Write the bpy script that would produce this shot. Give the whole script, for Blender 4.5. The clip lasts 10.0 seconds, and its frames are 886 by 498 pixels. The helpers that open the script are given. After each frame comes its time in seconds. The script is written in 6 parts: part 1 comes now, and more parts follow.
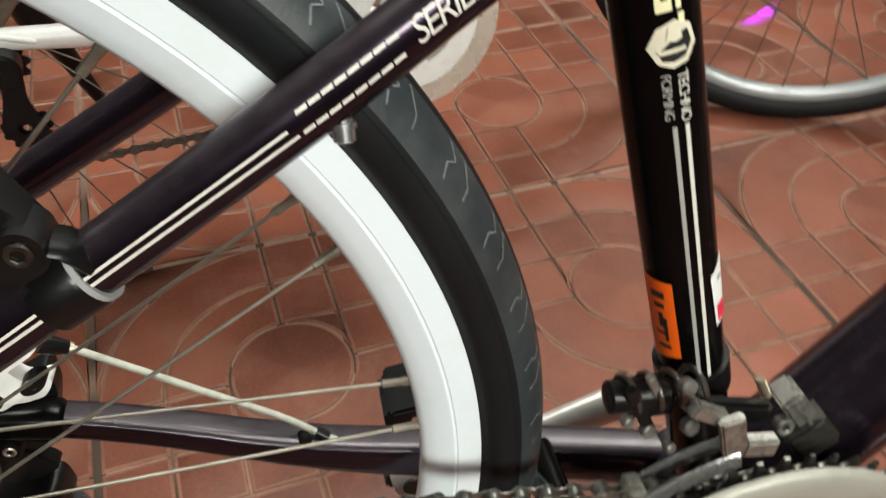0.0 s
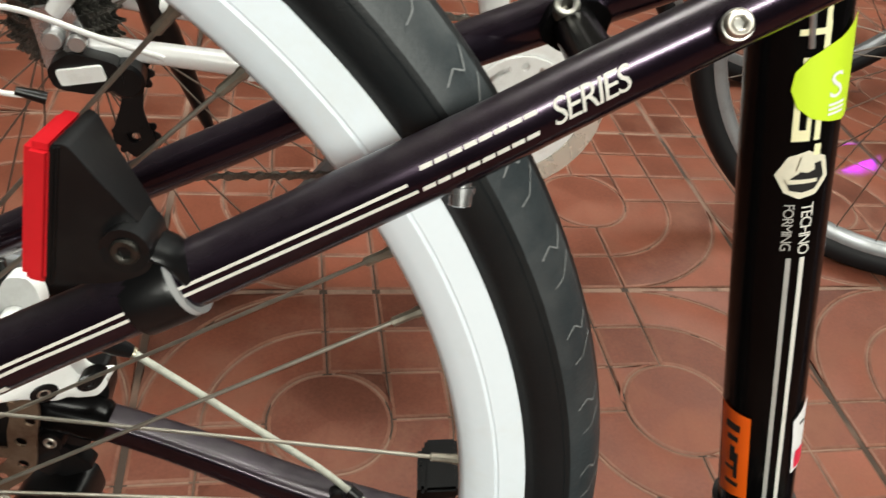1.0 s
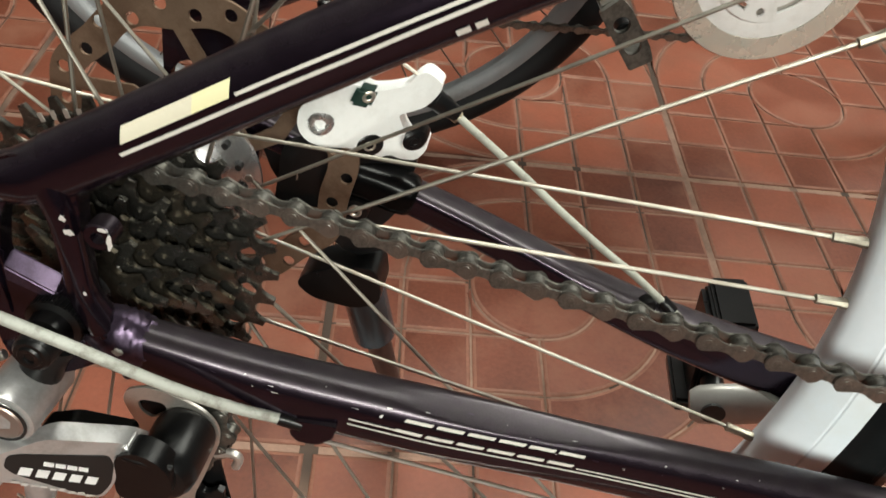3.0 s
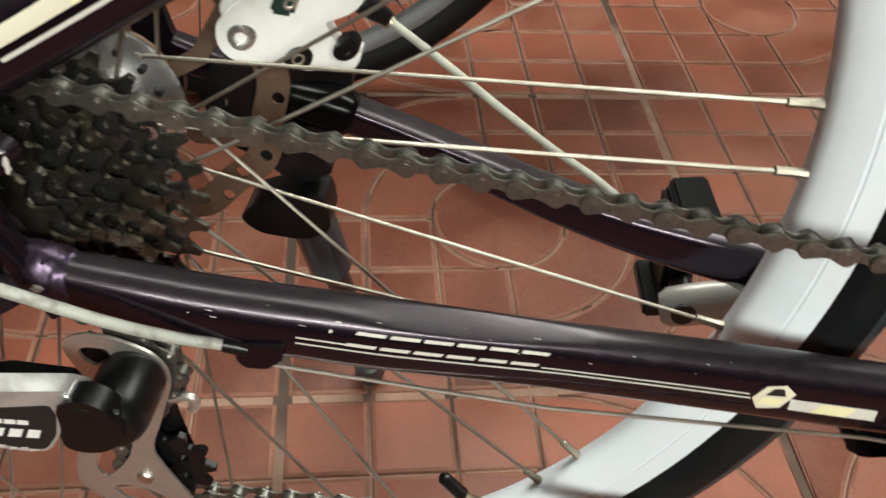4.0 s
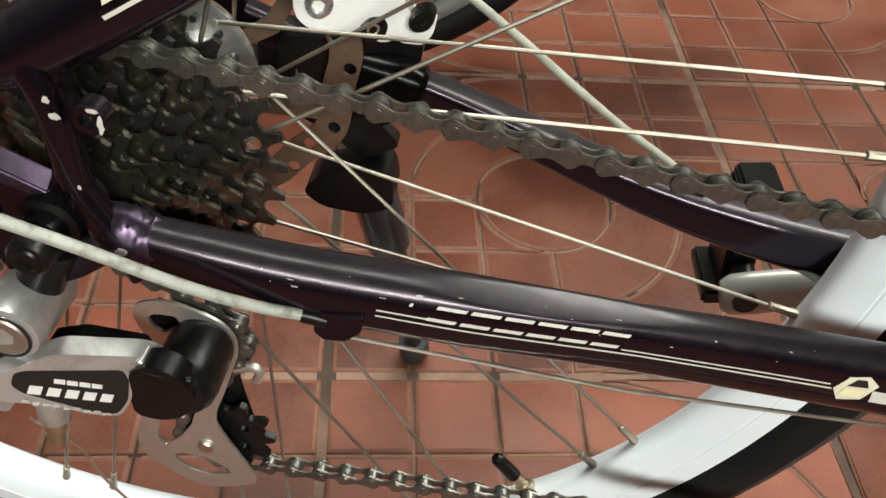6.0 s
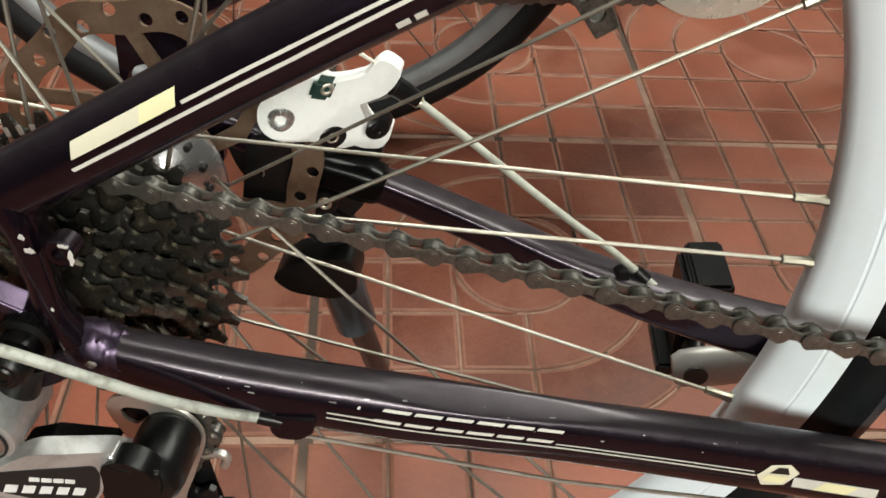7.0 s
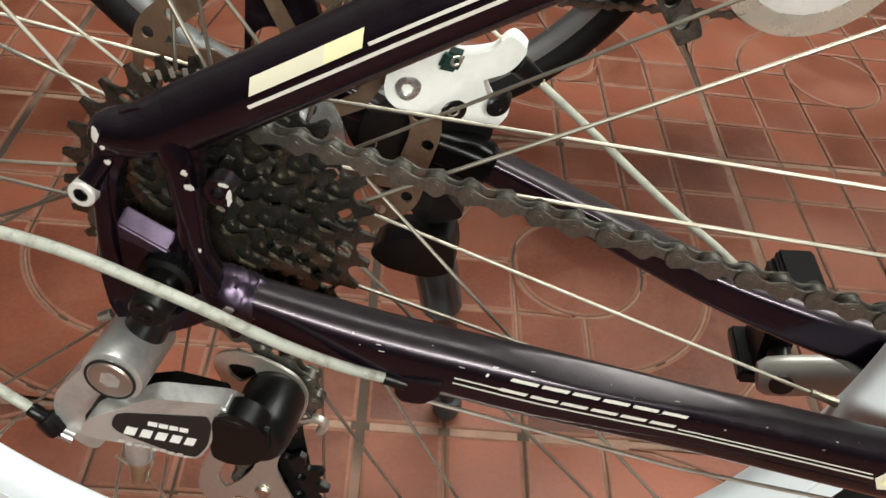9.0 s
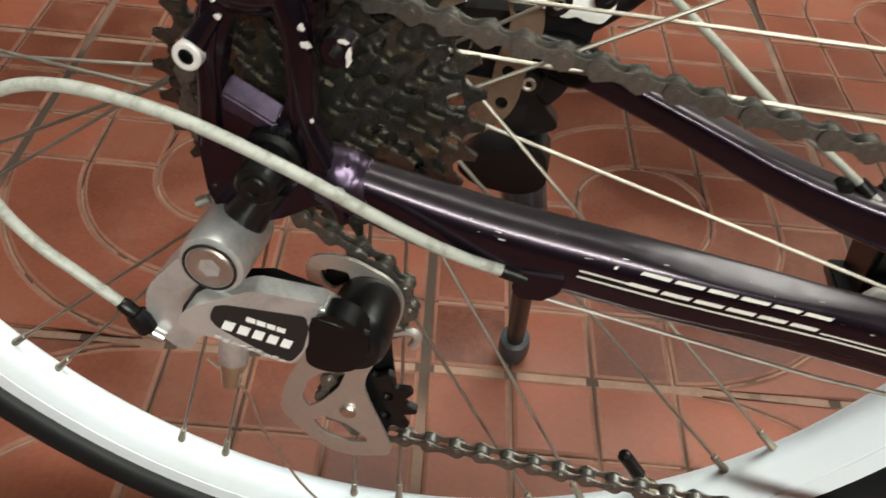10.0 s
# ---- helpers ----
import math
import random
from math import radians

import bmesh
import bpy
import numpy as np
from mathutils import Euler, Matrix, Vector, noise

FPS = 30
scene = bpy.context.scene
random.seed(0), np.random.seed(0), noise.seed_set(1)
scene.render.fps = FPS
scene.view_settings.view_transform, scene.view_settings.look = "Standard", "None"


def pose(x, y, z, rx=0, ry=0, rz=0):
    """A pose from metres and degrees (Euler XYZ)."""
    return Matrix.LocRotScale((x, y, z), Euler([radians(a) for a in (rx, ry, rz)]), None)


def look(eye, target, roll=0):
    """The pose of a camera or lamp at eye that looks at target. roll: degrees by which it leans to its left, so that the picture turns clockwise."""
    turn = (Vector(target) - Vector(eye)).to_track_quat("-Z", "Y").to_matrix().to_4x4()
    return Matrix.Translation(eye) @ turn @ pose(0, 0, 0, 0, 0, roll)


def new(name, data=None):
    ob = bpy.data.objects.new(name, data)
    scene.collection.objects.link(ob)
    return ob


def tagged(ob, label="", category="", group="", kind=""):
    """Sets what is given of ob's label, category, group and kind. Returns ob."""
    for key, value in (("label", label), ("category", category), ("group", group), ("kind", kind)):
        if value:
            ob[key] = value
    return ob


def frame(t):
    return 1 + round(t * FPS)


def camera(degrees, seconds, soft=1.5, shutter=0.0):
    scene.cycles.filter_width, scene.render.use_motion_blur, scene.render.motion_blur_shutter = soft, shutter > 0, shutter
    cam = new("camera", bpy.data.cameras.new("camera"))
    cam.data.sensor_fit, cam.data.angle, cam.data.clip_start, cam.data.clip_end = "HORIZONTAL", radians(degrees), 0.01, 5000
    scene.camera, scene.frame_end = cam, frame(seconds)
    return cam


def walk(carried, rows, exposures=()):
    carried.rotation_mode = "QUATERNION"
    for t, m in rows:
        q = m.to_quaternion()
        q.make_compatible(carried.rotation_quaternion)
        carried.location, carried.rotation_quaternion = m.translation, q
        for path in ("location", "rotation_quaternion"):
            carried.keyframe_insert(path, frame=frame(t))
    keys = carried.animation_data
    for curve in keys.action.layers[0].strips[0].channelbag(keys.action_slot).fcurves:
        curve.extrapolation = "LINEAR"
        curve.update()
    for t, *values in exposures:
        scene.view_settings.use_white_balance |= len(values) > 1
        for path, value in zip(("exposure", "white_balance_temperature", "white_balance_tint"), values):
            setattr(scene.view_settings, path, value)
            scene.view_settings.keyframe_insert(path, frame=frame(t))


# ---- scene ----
cam = camera(58.19, 10.0, soft=1.5, shutter=0.35)
PATH = [
    (0, (0.2480, -0.2073, 0.6939), (0.4119, 0.4909, -0.0030), 1.99),
    (0.5, (0.2425, -0.1995, 0.6939), (0.3785, 0.5606, 0.0584), 9.14),
    (1, (0.2357, -0.2038, 0.6886), (0.3319, 0.5679, 0.0599), 9.64),
    (1.5, (0.2097, -0.2160, 0.6790), (0.2540, 0.5504, 0.0383), 7.90),
    (2, (0.1783, -0.2228, 0.6259), (0.1948, 0.5215, -0.0417), 9.05),
    (2.5, (0.1416, -0.2289, 0.6056), (0.1111, 0.4971, -0.0815), 8.71),
    (2.7, (0.1332, -0.2292, 0.5974), (0.1038, 0.4920, -0.0947), 9.04),
    (3.8, (0.1384, -0.2315, 0.5647), (0.1492, 0.4541, -0.1632), 7.09),
    (4, (0.1464, -0.2306, 0.5604), (0.1649, 0.4475, -0.1743), 6.05),
    (4.5, (0.1697, -0.2265, 0.5503), (0.2206, 0.4347, -0.1981), 4.48),
    (5, (0.1694, -0.2224, 0.5549), (0.2340, 0.4295, -0.2006), 5.70),
    (5.5, (0.1285, -0.2281, 0.5555), (0.1501, 0.4287, -0.1983), 7.42),
    (5.7, (0.1261, -0.2309, 0.5524), (0.1252, 0.4259, -0.2016), 6.76),
    (6.8, (0.1376, -0.2306, 0.5795), (0.1259, 0.4562, -0.1473), 5.48),
    (7, (0.1418, -0.2269, 0.5904), (0.1353, 0.4671, -0.1295), 5.80),
    (7.5, (0.1346, -0.2348, 0.5930), (0.1285, 0.4730, -0.1133), 7.15),
    (8, (0.1118, -0.2383, 0.5782), (0.0920, 0.4664, -0.1310), 8.25),
    (8.5, (0.1046, -0.2382, 0.5743), (0.0742, 0.4654, -0.1356), 8.27),
    (9, (0.1012, -0.2419, 0.5740), (0.0707, 0.4609, -0.1368), 8.52),
    (9.5, (0.0943, -0.2583, 0.5564), (0.0558, 0.4366, -0.1616), 8.39),
    (10, (0.0755, -0.2531, 0.5332), (0.0144, 0.4229, -0.2012), 7.13),
]
walk(cam, [(t, look(eye, target, roll)) for t, eye, target, roll in PATH])

# ---------------------------------------------------------------- light
world = bpy.data.worlds.new("world")
scene.world = world
world.use_nodes = True
world.node_tree.nodes["Background"].inputs[0].default_value = (0.9, 0.95, 1.0, 1)
world.node_tree.nodes["Background"].inputs[1].default_value = 0.11
scene.view_settings.exposure = 0.0


def area_lamp(name, x, y, z, sx, sy, watts, turn=0.0, color=(0.985, 1.0, 0.90)):
    lamp = bpy.data.lights.new(name, "AREA")
    lamp.shape, lamp.size, lamp.size_y, lamp.energy, lamp.color = "RECTANGLE", sx, sy, watts, color
    ob = new(name, lamp)
    ob.matrix_world = pose(x, y, z, 0, 0, turn)
    return ob


# Unseen lamps, added and sized to match highlights and floor brightness.
front = area_lamp("unseen_lamp", 0.75, -2.0, 1.85, 1.6, 0.30, 80)
front.matrix_world = look((0.75, -2.0, 1.85), (0.2, 0.1, 0.3))
area_lamp("unseen_lamp", 0.2, 0.9, 2.75, 1.6, 0.9, 98, 9)
area_lamp("unseen_lamp", 2.0, 2.2, 2.75, 1.6, 0.9, 106, 9)

# the small magenta lamp whose spot falls on the tiles
spot = bpy.data.lights.new("magenta_lamp", "SPOT")
spot.energy, spot.color, spot.spot_size, spot.spot_blend, spot.shadow_soft_size = 2600.0, (0.34, 0.0, 1.0), radians(3.1), 1.0, 0.01
new("magenta_lamp", spot).matrix_world = look((2.1, 2.0, 1.3), (1.10, 1.015, 0.0))

# ---------------------------------------------------------------- materials
MATS = {}


def mat(name, color, rough=0.5, metal=0.0, vary=0.15, scale=30.0, grain=0.05, grain_scale=400.0, bump=0.0, bump_scale=200.0,
        coat=0.0, stain=None, stain_amount=0.0, stain_scale=12.0, per_object=0.0, island=0.0, trans=0.0, spec=0.5, dust_sheen=None, dust_sheen_amount=0.0):
    """A surface with variation at two scales, optional stains, fine relief and clear coat."""
    if name in MATS:
        return MATS[name]
    m = bpy.data.materials.new(name)
    m.use_nodes = True
    nt = m.node_tree
    N, L = nt.nodes, nt.links
    bsdf = N["Principled BSDF"]
    co = N.new("ShaderNodeTexCoord")

    def tex(sc, detail=5.0, r=0.6):
        n = N.new("ShaderNodeTexNoise")
        n.inputs["Scale"].default_value, n.inputs["Detail"].default_value, n.inputs["Roughness"].default_value = sc, detail, r
        L.new(co.outputs["Object"], n.inputs["Vector"])
        return n.outputs["Fac"]

    def math_(op, a, b):
        n = N.new("ShaderNodeMath")
        n.operation = op
        for i, v in enumerate((a, b)):
            if isinstance(v, (int, float)):
                n.inputs[i].default_value = v
            else:
                L.new(v, n.inputs[i])
        return n.outputs[0]

    big, fine = tex(scale), tex(grain_scale, 3.0)
    f = math_("ADD", math_("MULTIPLY", math_("SUBTRACT", big, 0.5), 2 * vary), math_("MULTIPLY", math_("SUBTRACT", fine, 0.5), 2 * grain))
    f = math_("ADD", f, 1.0)
    if per_object:
        oi = N.new("ShaderNodeObjectInfo")
        f = math_("ADD", f, math_("MULTIPLY", math_("SUBTRACT", oi.outputs["Random"], 0.5), 2 * per_object))
    if island:
        gi = N.new("ShaderNodeNewGeometry")
        f = math_("ADD", f, math_("MULTIPLY", math_("SUBTRACT", gi.outputs["Random Per Island"], 0.5), 2 * island))
    mul = N.new("ShaderNodeVectorMath")
    mul.operation = "SCALE"
    mul.inputs[0].default_value = color
    L.new(f, mul.inputs["Scale"])
    out = mul.outputs[0]
    ro = math_("ADD", math_("MULTIPLY", math_("SUBTRACT", big, 0.5), 0.3 * rough + 0.04), rough)
    if stain is not None:
        ramp = N.new("ShaderNodeMapRange")
        ramp.inputs["From Min"].default_value, ramp.inputs["From Max"].default_value = 0.48, 0.68
        ramp.inputs["To Max"].default_value = stain_amount
        L.new(tex(stain_scale, 8.0, 0.7), ramp.inputs["Value"])
        mix = N.new("ShaderNodeMix")
        mix.data_type = "RGBA"
        L.new(ramp.outputs[0], mix.inputs["Factor"])
        L.new(out, mix.inputs["A"])
        mix.inputs["B"].default_value = (*stain, 1)
        out = mix.outputs["Result"]
        ro = math_("ADD", ro, math_("MULTIPLY", ramp.outputs[0], 0.25))
    # Upward faces paler: settled dust and the ceiling's reflection mixed into one colour.
    if dust_sheen is not None:
        ge = N.new("ShaderNodeNewGeometry")
        xyz = N.new("ShaderNodeSeparateXYZ")
        L.new(ge.outputs["Normal"], xyz.inputs[0])
        up = N.new("ShaderNodeMapRange")
        up.interpolation_type = "SMOOTHSTEP"
        up.inputs["From Min"].default_value, up.inputs["From Max"].default_value = 0.32, 0.97
        L.new(xyz.outputs["Z"], up.inputs["Value"])
        lay = math_("MULTIPLY", up.outputs[0], math_("MULTIPLY", math_("ADD", tex(130, 4.0), 0.3), dust_sheen_amount))
        dmix = N.new("ShaderNodeMix")
        dmix.data_type = "RGBA"
        L.new(lay, dmix.inputs["Factor"])
        L.new(out, dmix.inputs["A"])
        dmix.inputs["B"].default_value = (*dust_sheen, 1)
        out = dmix.outputs["Result"]
        ro = math_("ADD", ro, math_("MULTIPLY", lay, 0.4))
        L.new(math_("MULTIPLY", math_("SUBTRACT", 1.0, lay), metal), bsdf.inputs["Metallic"])
        L.new(math_("MULTIPLY", math_("SUBTRACT", 1.0, math_("MINIMUM", math_("MULTIPLY", lay, 1.8), 1.0)), coat), bsdf.inputs["Coat Weight"])
    L.new(out, bsdf.inputs["Base Color"])
    L.new(ro, bsdf.inputs["Roughness"])
    bsdf.inputs["Metallic"].default_value = metal
    bsdf.inputs["Specular IOR Level"].default_value = spec
    bsdf.inputs["Coat Weight"].default_value = coat
    bsdf.inputs["Coat Roughness"].default_value = 0.11
    bsdf.inputs["Transmission Weight"].default_value = trans
    if bump:
        b = N.new("ShaderNodeBump")
        b.inputs["Strength"].default_value, b.inputs["Distance"].default_value = bump, 0.0006
        L.new(tex(bump_scale, 6.0), b.inputs["Height"])
        L.new(b.outputs[0], bsdf.inputs["Normal"])
    MATS[name] = m
    return m


PAINT = mat("purple_black_paint", (0.0310, 0.0195, 0.0340), 0.19, 0.88, 0.25, 60, 1.2, 2200, 0.03, 500, coat=0.35, stain=(0.03, 0.027, 0.022), stain_amount=0.12, stain_scale=40, dust_sheen=(0.042, 0.040, 0.033), dust_sheen_amount=0.48)
BLACKPAINT = mat("black_paint", (0.0018, 0.0017, 0.0018), 0.22, 0.0, 0.2, 50, 0.1, 900, coat=0.0, stain=(0.015, 0.014, 0.013), stain_amount=0.06, stain_scale=30, spec=0.11)
RIMWHITE = mat("white_rim", (0.77, 0.84, 0.905), 0.34, 0.0, 0.04, 14, 0.02, 300, 0.05, 90, stain=(0.64, 0.61, 0.53), stain_amount=0.35, stain_scale=9)
WHITE = mat("white_enamel", (0.86, 0.87, 0.86), 0.30, 0.0, 0.04, 40, 0.03, 500, stain=(0.40, 0.37, 0.32), stain_amount=0.2, stain_scale=60)
RUBBER = mat("tyre_rubber", (0.0065, 0.0080, 0.0090), 0.45, 0.0, 0.3, 25, 0.2, 900, 0.25, 700, stain=(0.016, 0.016, 0.015), stain_amount=0.3, stain_scale=14, spec=0.25)
DUSTY = mat("dusty_rubber", (0.028, 0.035, 0.039), 0.42, 0.0, 0.35, 40, 0.25, 900, 0.4, 500, stain=(0.075, 0.078, 0.078), stain_amount=0.4, stain_scale=22, spec=0.5)
CREASE = mat("pale_cut_grey", (0.170, 0.178, 0.180), 0.9, 0.0, 0.3, 60, 0.2, 900)
STEEL = mat("spoke_steel", (0.68, 0.64, 0.57), 0.38, 1.0, 0.2, 120, 0.15, 1500, stain=(0.28, 0.23, 0.17), stain_amount=0.35, stain_scale=90)
SPOKE = mat("dull_spoke_wire", (0.36, 0.335, 0.29), 0.48, 1.0, 0.2, 120, 0.15, 1500, stain=(0.26, 0.21, 0.15), stain_amount=0.35, stain_scale=90)
BRAKEHOSE = mat("grey_green_cable_housing", (0.34, 0.345, 0.295), 0.5, 0.0, 0.1, 60, 0.05, 700, stain=(0.14, 0.13, 0.11), stain_amount=0.5, stain_scale=110)
BRASS = mat("dull_brass", (0.52, 0.46, 0.33), 0.32, 0.9, 0.2, 150, 0.1, 1200)
NIPPLE = mat("tarnished_nipple_brass", (0.36, 0.33, 0.27), 0.40, 0.9, 0.3, 150, 0.1, 1200, stain=(0.03, 0.025, 0.02), stain_amount=0.8, stain_scale=9)
ALU = mat("silver_alloy", (0.66, 0.66, 0.66), 0.34, 0.9, 0.08, 60, 0.08, 1200, 0.04, 900, stain=(0.3, 0.27, 0.23), stain_amount=0.25, stain_scale=60)
SATIN = mat("satin_silver_paint", (0.60, 0.60, 0.60), 0.34, 0.65, 0.08, 60, 0.08, 1200, 0.06, 900, stain=(0.16, 0.14, 0.11), stain_amount=0.35, stain_scale=70)
HUBALLOY = mat("dull_hub_alloy", (0.62, 0.62, 0.63), 0.22, 0.9, 0.2, 60, 0.1, 1200, stain=(0.08, 0.07, 0.06), stain_amount=0.5, stain_scale=60)
GRIMY = mat("grimy_alloy", (0.36, 0.35, 0.325), 0.34, 0.8, 0.3, 160, 0.2, 1200, 0.15, 500, stain=(0.03, 0.027, 0.022), stain_amount=0.8, stain_scale=150)
PLATE = mat("brushed_cage_steel", (0.62, 0.59, 0.55), 0.40, 0.85, 0.12, 70, 0.1, 1000, stain=(0.25, 0.2, 0.15), stain_amount=0.25, stain_scale=70)
CHAIN = mat("oiled_chain_steel", (0.215, 0.208, 0.188), 0.33, 0.85, 0.2, 150, 0.2, 1400, 0.1, 900, stain=(0.03, 0.026, 0.021), stain_amount=0.65, stain_scale=120, per_object=0.15)
COG = mat("greasy_cog_steel", (0.115, 0.110, 0.098), 0.26, 0.9, 0.4, 90, 0.2, 900, 0.25, 500, stain=(0.008, 0.007, 0.006), stain_amount=0.85, stain_scale=70)
COGRUST = mat("brown_cog_steel", (0.120, 0.104, 0.080), 0.27, 0.9, 0.4, 90, 0.2, 900, 0.25, 500, stain=(0.012, 0.009, 0.007), stain_amount=0.8, stain_scale=60)
ROTOR = mat("rusty_rotor_steel", (0.22, 0.150, 0.105), 0.48, 0.75, 0.25, 60, 0.15, 900, 0.15, 400, stain=(0.10, 0.05, 0.028), stain_amount=0.7, stain_scale=45)
PLASTIC = mat("black_plastic", (0.0040, 0.0040, 0.0044), 0.30, 0.0, 0.25, 60, 0.15, 900, 0.1, 600, stain=(0.020, 0.019, 0.017), stain_amount=0.15, stain_scale=40, spec=0.32)
HOUSING = mat("grey_cable_housing", (0.40, 0.41, 0.37), 0.45, 0.0, 0.12, 60, 0.10, 700, stain=(0.17, 0.16, 0.13), stain_amount=0.75, stain_scale=190)
RED = mat("red_reflector_lens", (0.50, 0.012, 0.018), 0.12, 0.0, 0.15, 90, 0.05, 500, coat=0.6)
CREAM = mat("cream_decal", (0.74, 0.70, 0.56), 0.4, 0.0, 0.05, 90, 0.03, 900, stain=(0.5, 0.46, 0.36), stain_amount=0.25, stain_scale=90)
YELLOWISH = mat("pale_yellow_decal", (0.84, 0.80, 0.50), 0.4, 0.0, 0.05, 90, 0.03, 900)
SILVERDECAL = mat("pale_silver_decal", (0.68, 0.66, 0.61), 0.55, 0.0, 0.06, 200, 0.05, 900, stain=(0.25, 0.22, 0.2), stain_amount=0.25, stain_scale=120)
LIME = mat("lime_sticker", (0.60, 0.83, 0.03), 0.45, 0.0, 0.04, 60, 0.02, 600)
ORANGE = mat("orange_sticker", (0.93, 0.13, 0.006), 0.45, 0.0, 0.06, 60, 0.03, 600)
PAPER = mat("white_sticker", (0.82, 0.82, 0.82), 0.5, 0.0, 0.03, 60, 0.02, 600)
REDINK = mat("red_ink", (0.75, 0.03, 0.07), 0.5, 0.0, 0.05, 60, 0.02, 600)
# Black of print, also used for the shade inside holes and gaps.
INK_SHADE = mat("black_ink_and_hole_shade", (0.012, 0.012, 0.012), 0.45, 0.0, 0.1, 60, 0.05, 600)
CHIP = mat("bare_chipped_metal", (0.72, 0.70, 0.68), 0.5, 0.3, 0.15, 300, 0.1, 1500, 0.3, 900)
AMBER = mat("amber_reflector", (0.85, 0.36, 0.02), 0.25, 0.0, 0.1, 60, 0.05, 600)
CLEAR = mat("cloudy_clear_plastic", (0.80, 0.75, 0.66), 0.28, 0.0, 0.08, 40, 0.03, 600, trans=0.5)
TILE = mat("red_cement_tile", (0.142, 0.0445, 0.0265), 0.40, 0.0, 0.75, 6.0, 0.25, 240, 0.35, 90, stain=(0.178, 0.074, 0.047), stain_amount=0.75, stain_scale=9, island=0.34, per_object=0.10, spec=0.16)
GROUT = mat("dirty_joint_filling", (0.215, 0.128, 0.092), 0.85, 0.0, 0.3, 14, 0.25, 300, 0.5, 200, stain=(0.060, 0.034, 0.024), stain_amount=0.8, stain_scale=4.0)
WALL = mat("dark_unseen_wall", (0.075, 0.070, 0.062), 0.85, 0.0, 0.06, 1.5, 0.03, 60, 0.2, 60)
PALE_EDGE = mat("pale_tile_edge", (0.176, 0.076, 0.050), 0.6, 0.0, 0.5, 20, 0.25, 240, 0.3, 90, stain=(0.114, 0.043, 0.029), stain_amount=0.9, stain_scale=14, spec=0.25)
CEIL = mat("dim_unseen_ceiling", (0.22, 0.22, 0.20), 0.9, 0.0, 0.04, 1.5, 0.02, 60)

# ---------------------------------------------------------------- mesh helpers


def finish(bm, smooth=True, sharp=35.0):
    bmesh.ops.recalc_face_normals(bm, faces=bm.faces)
    for f in bm.faces:
        f.smooth = smooth
    if smooth:
        for e in bm.edges:
            if len(e.link_faces) == 2 and e.calc_face_angle(0) > radians(sharp):
                e.smooth = False


def mesh_of(name, bm, material, smooth=True, sharp=35.0):
    finish(bm, smooth, sharp)
    me = bpy.data.meshes.new(name)
    bm.to_mesh(me)
    bm.free()
    me.materials.append(material)
    return me


def part(name, bm, material, parent, label="", smooth=True, sharp=35.0):
    """One mesh object under a thing or under a part."""
    ob = new(name, bm if isinstance(bm, bpy.types.Mesh) else mesh_of(name, bm, material, smooth, sharp))
    ob.parent = parent
    if label:
        tagged(ob, label)
    return ob


def thing(name, m, label, category, group=""):
    ob = new(name)
    ob.empty_display_size = 0.05
    ob.matrix_world = m
    return tagged(ob, label, category, group)


def smooth_path(pts, steps=8):
    """Points on a Catmull-Rom curve through pts."""
    P = [Vector(p) for p in pts]
    P = [2 * P[0] - P[1]] + P + [2 * P[-1] - P[-2]]
    out = []
    for i in range(1, len(P) - 2):
        a, b, c, d = P[i - 1:i + 3]
        for k in range(steps):
            t = k / steps
            out.append(0.5 * ((2 * b) + (c - a) * t + (2 * a - 5 * b + 4 * c - d) * t * t + (3 * b - a - 3 * c + d) * t ** 3))
    return out + [P[-2]]


def power(x, e):
    return math.copysign(abs(x) ** e, x) if abs(x) > 1e-9 else 0.0


def tube(pts, radius, segs=16, side=None, bm=None, caps=True, square=1.0):
    """A tube along pts; radius is one number, or one (across, up) pair or number a point. side: a hint for the across direction."""
    bm = bm or bmesh.new()
    P = [Vector(p) for p in pts]
    n = len(P)
    R = radius if isinstance(radius, (list, tuple)) and len(radius) == n else [radius] * n
    rings, u = [], None
    for i in range(n):
        d = (P[min(i + 1, n - 1)] - P[max(i - 1, 0)]).normalized()
        if u is None or side is not None:
            h = Vector(side) if side is not None else (Vector((0, 1, 0)) if abs(d.y) < 0.9 else Vector((1, 0, 0)))
            u = (h - d * h.dot(d)).normalized()
        else:
            u = (u - d * u.dot(d)).normalized()
        v = d.cross(u)
        a, b = R[i] if isinstance(R[i], (list, tuple)) else (R[i], R[i])
        rings.append([bm.verts.new(P[i] + u * (a * power(math.cos(2 * math.pi * k / segs), square)) + v * (b * power(math.sin(2 * math.pi * k / segs), square))) for k in range(segs)])
    for r0, r1 in zip(rings, rings[1:]):
        for k in range(segs):
            bm.faces.new((r0[k], r0[(k + 1) % segs], r1[(k + 1) % segs], r1[k]))
    if caps:
        bm.faces.new(rings[0][::-1])
        bm.faces.new(rings[-1])
    return bm


def lerp_radii(n, stops):
    """n radii (pairs) read off stops of (fraction, across, up)."""
    out = []
    for i in range(n):
        f = i / (n - 1)
        for (f0, a0, b0), (f1, a1, b1) in zip(stops, stops[1:]):
            if f <= f1 + 1e-9:
                k = (f - f0) / (f1 - f0)
                out.append((a0 + (a1 - a0) * k, b0 + (b1 - b0) * k))
                break
    return out


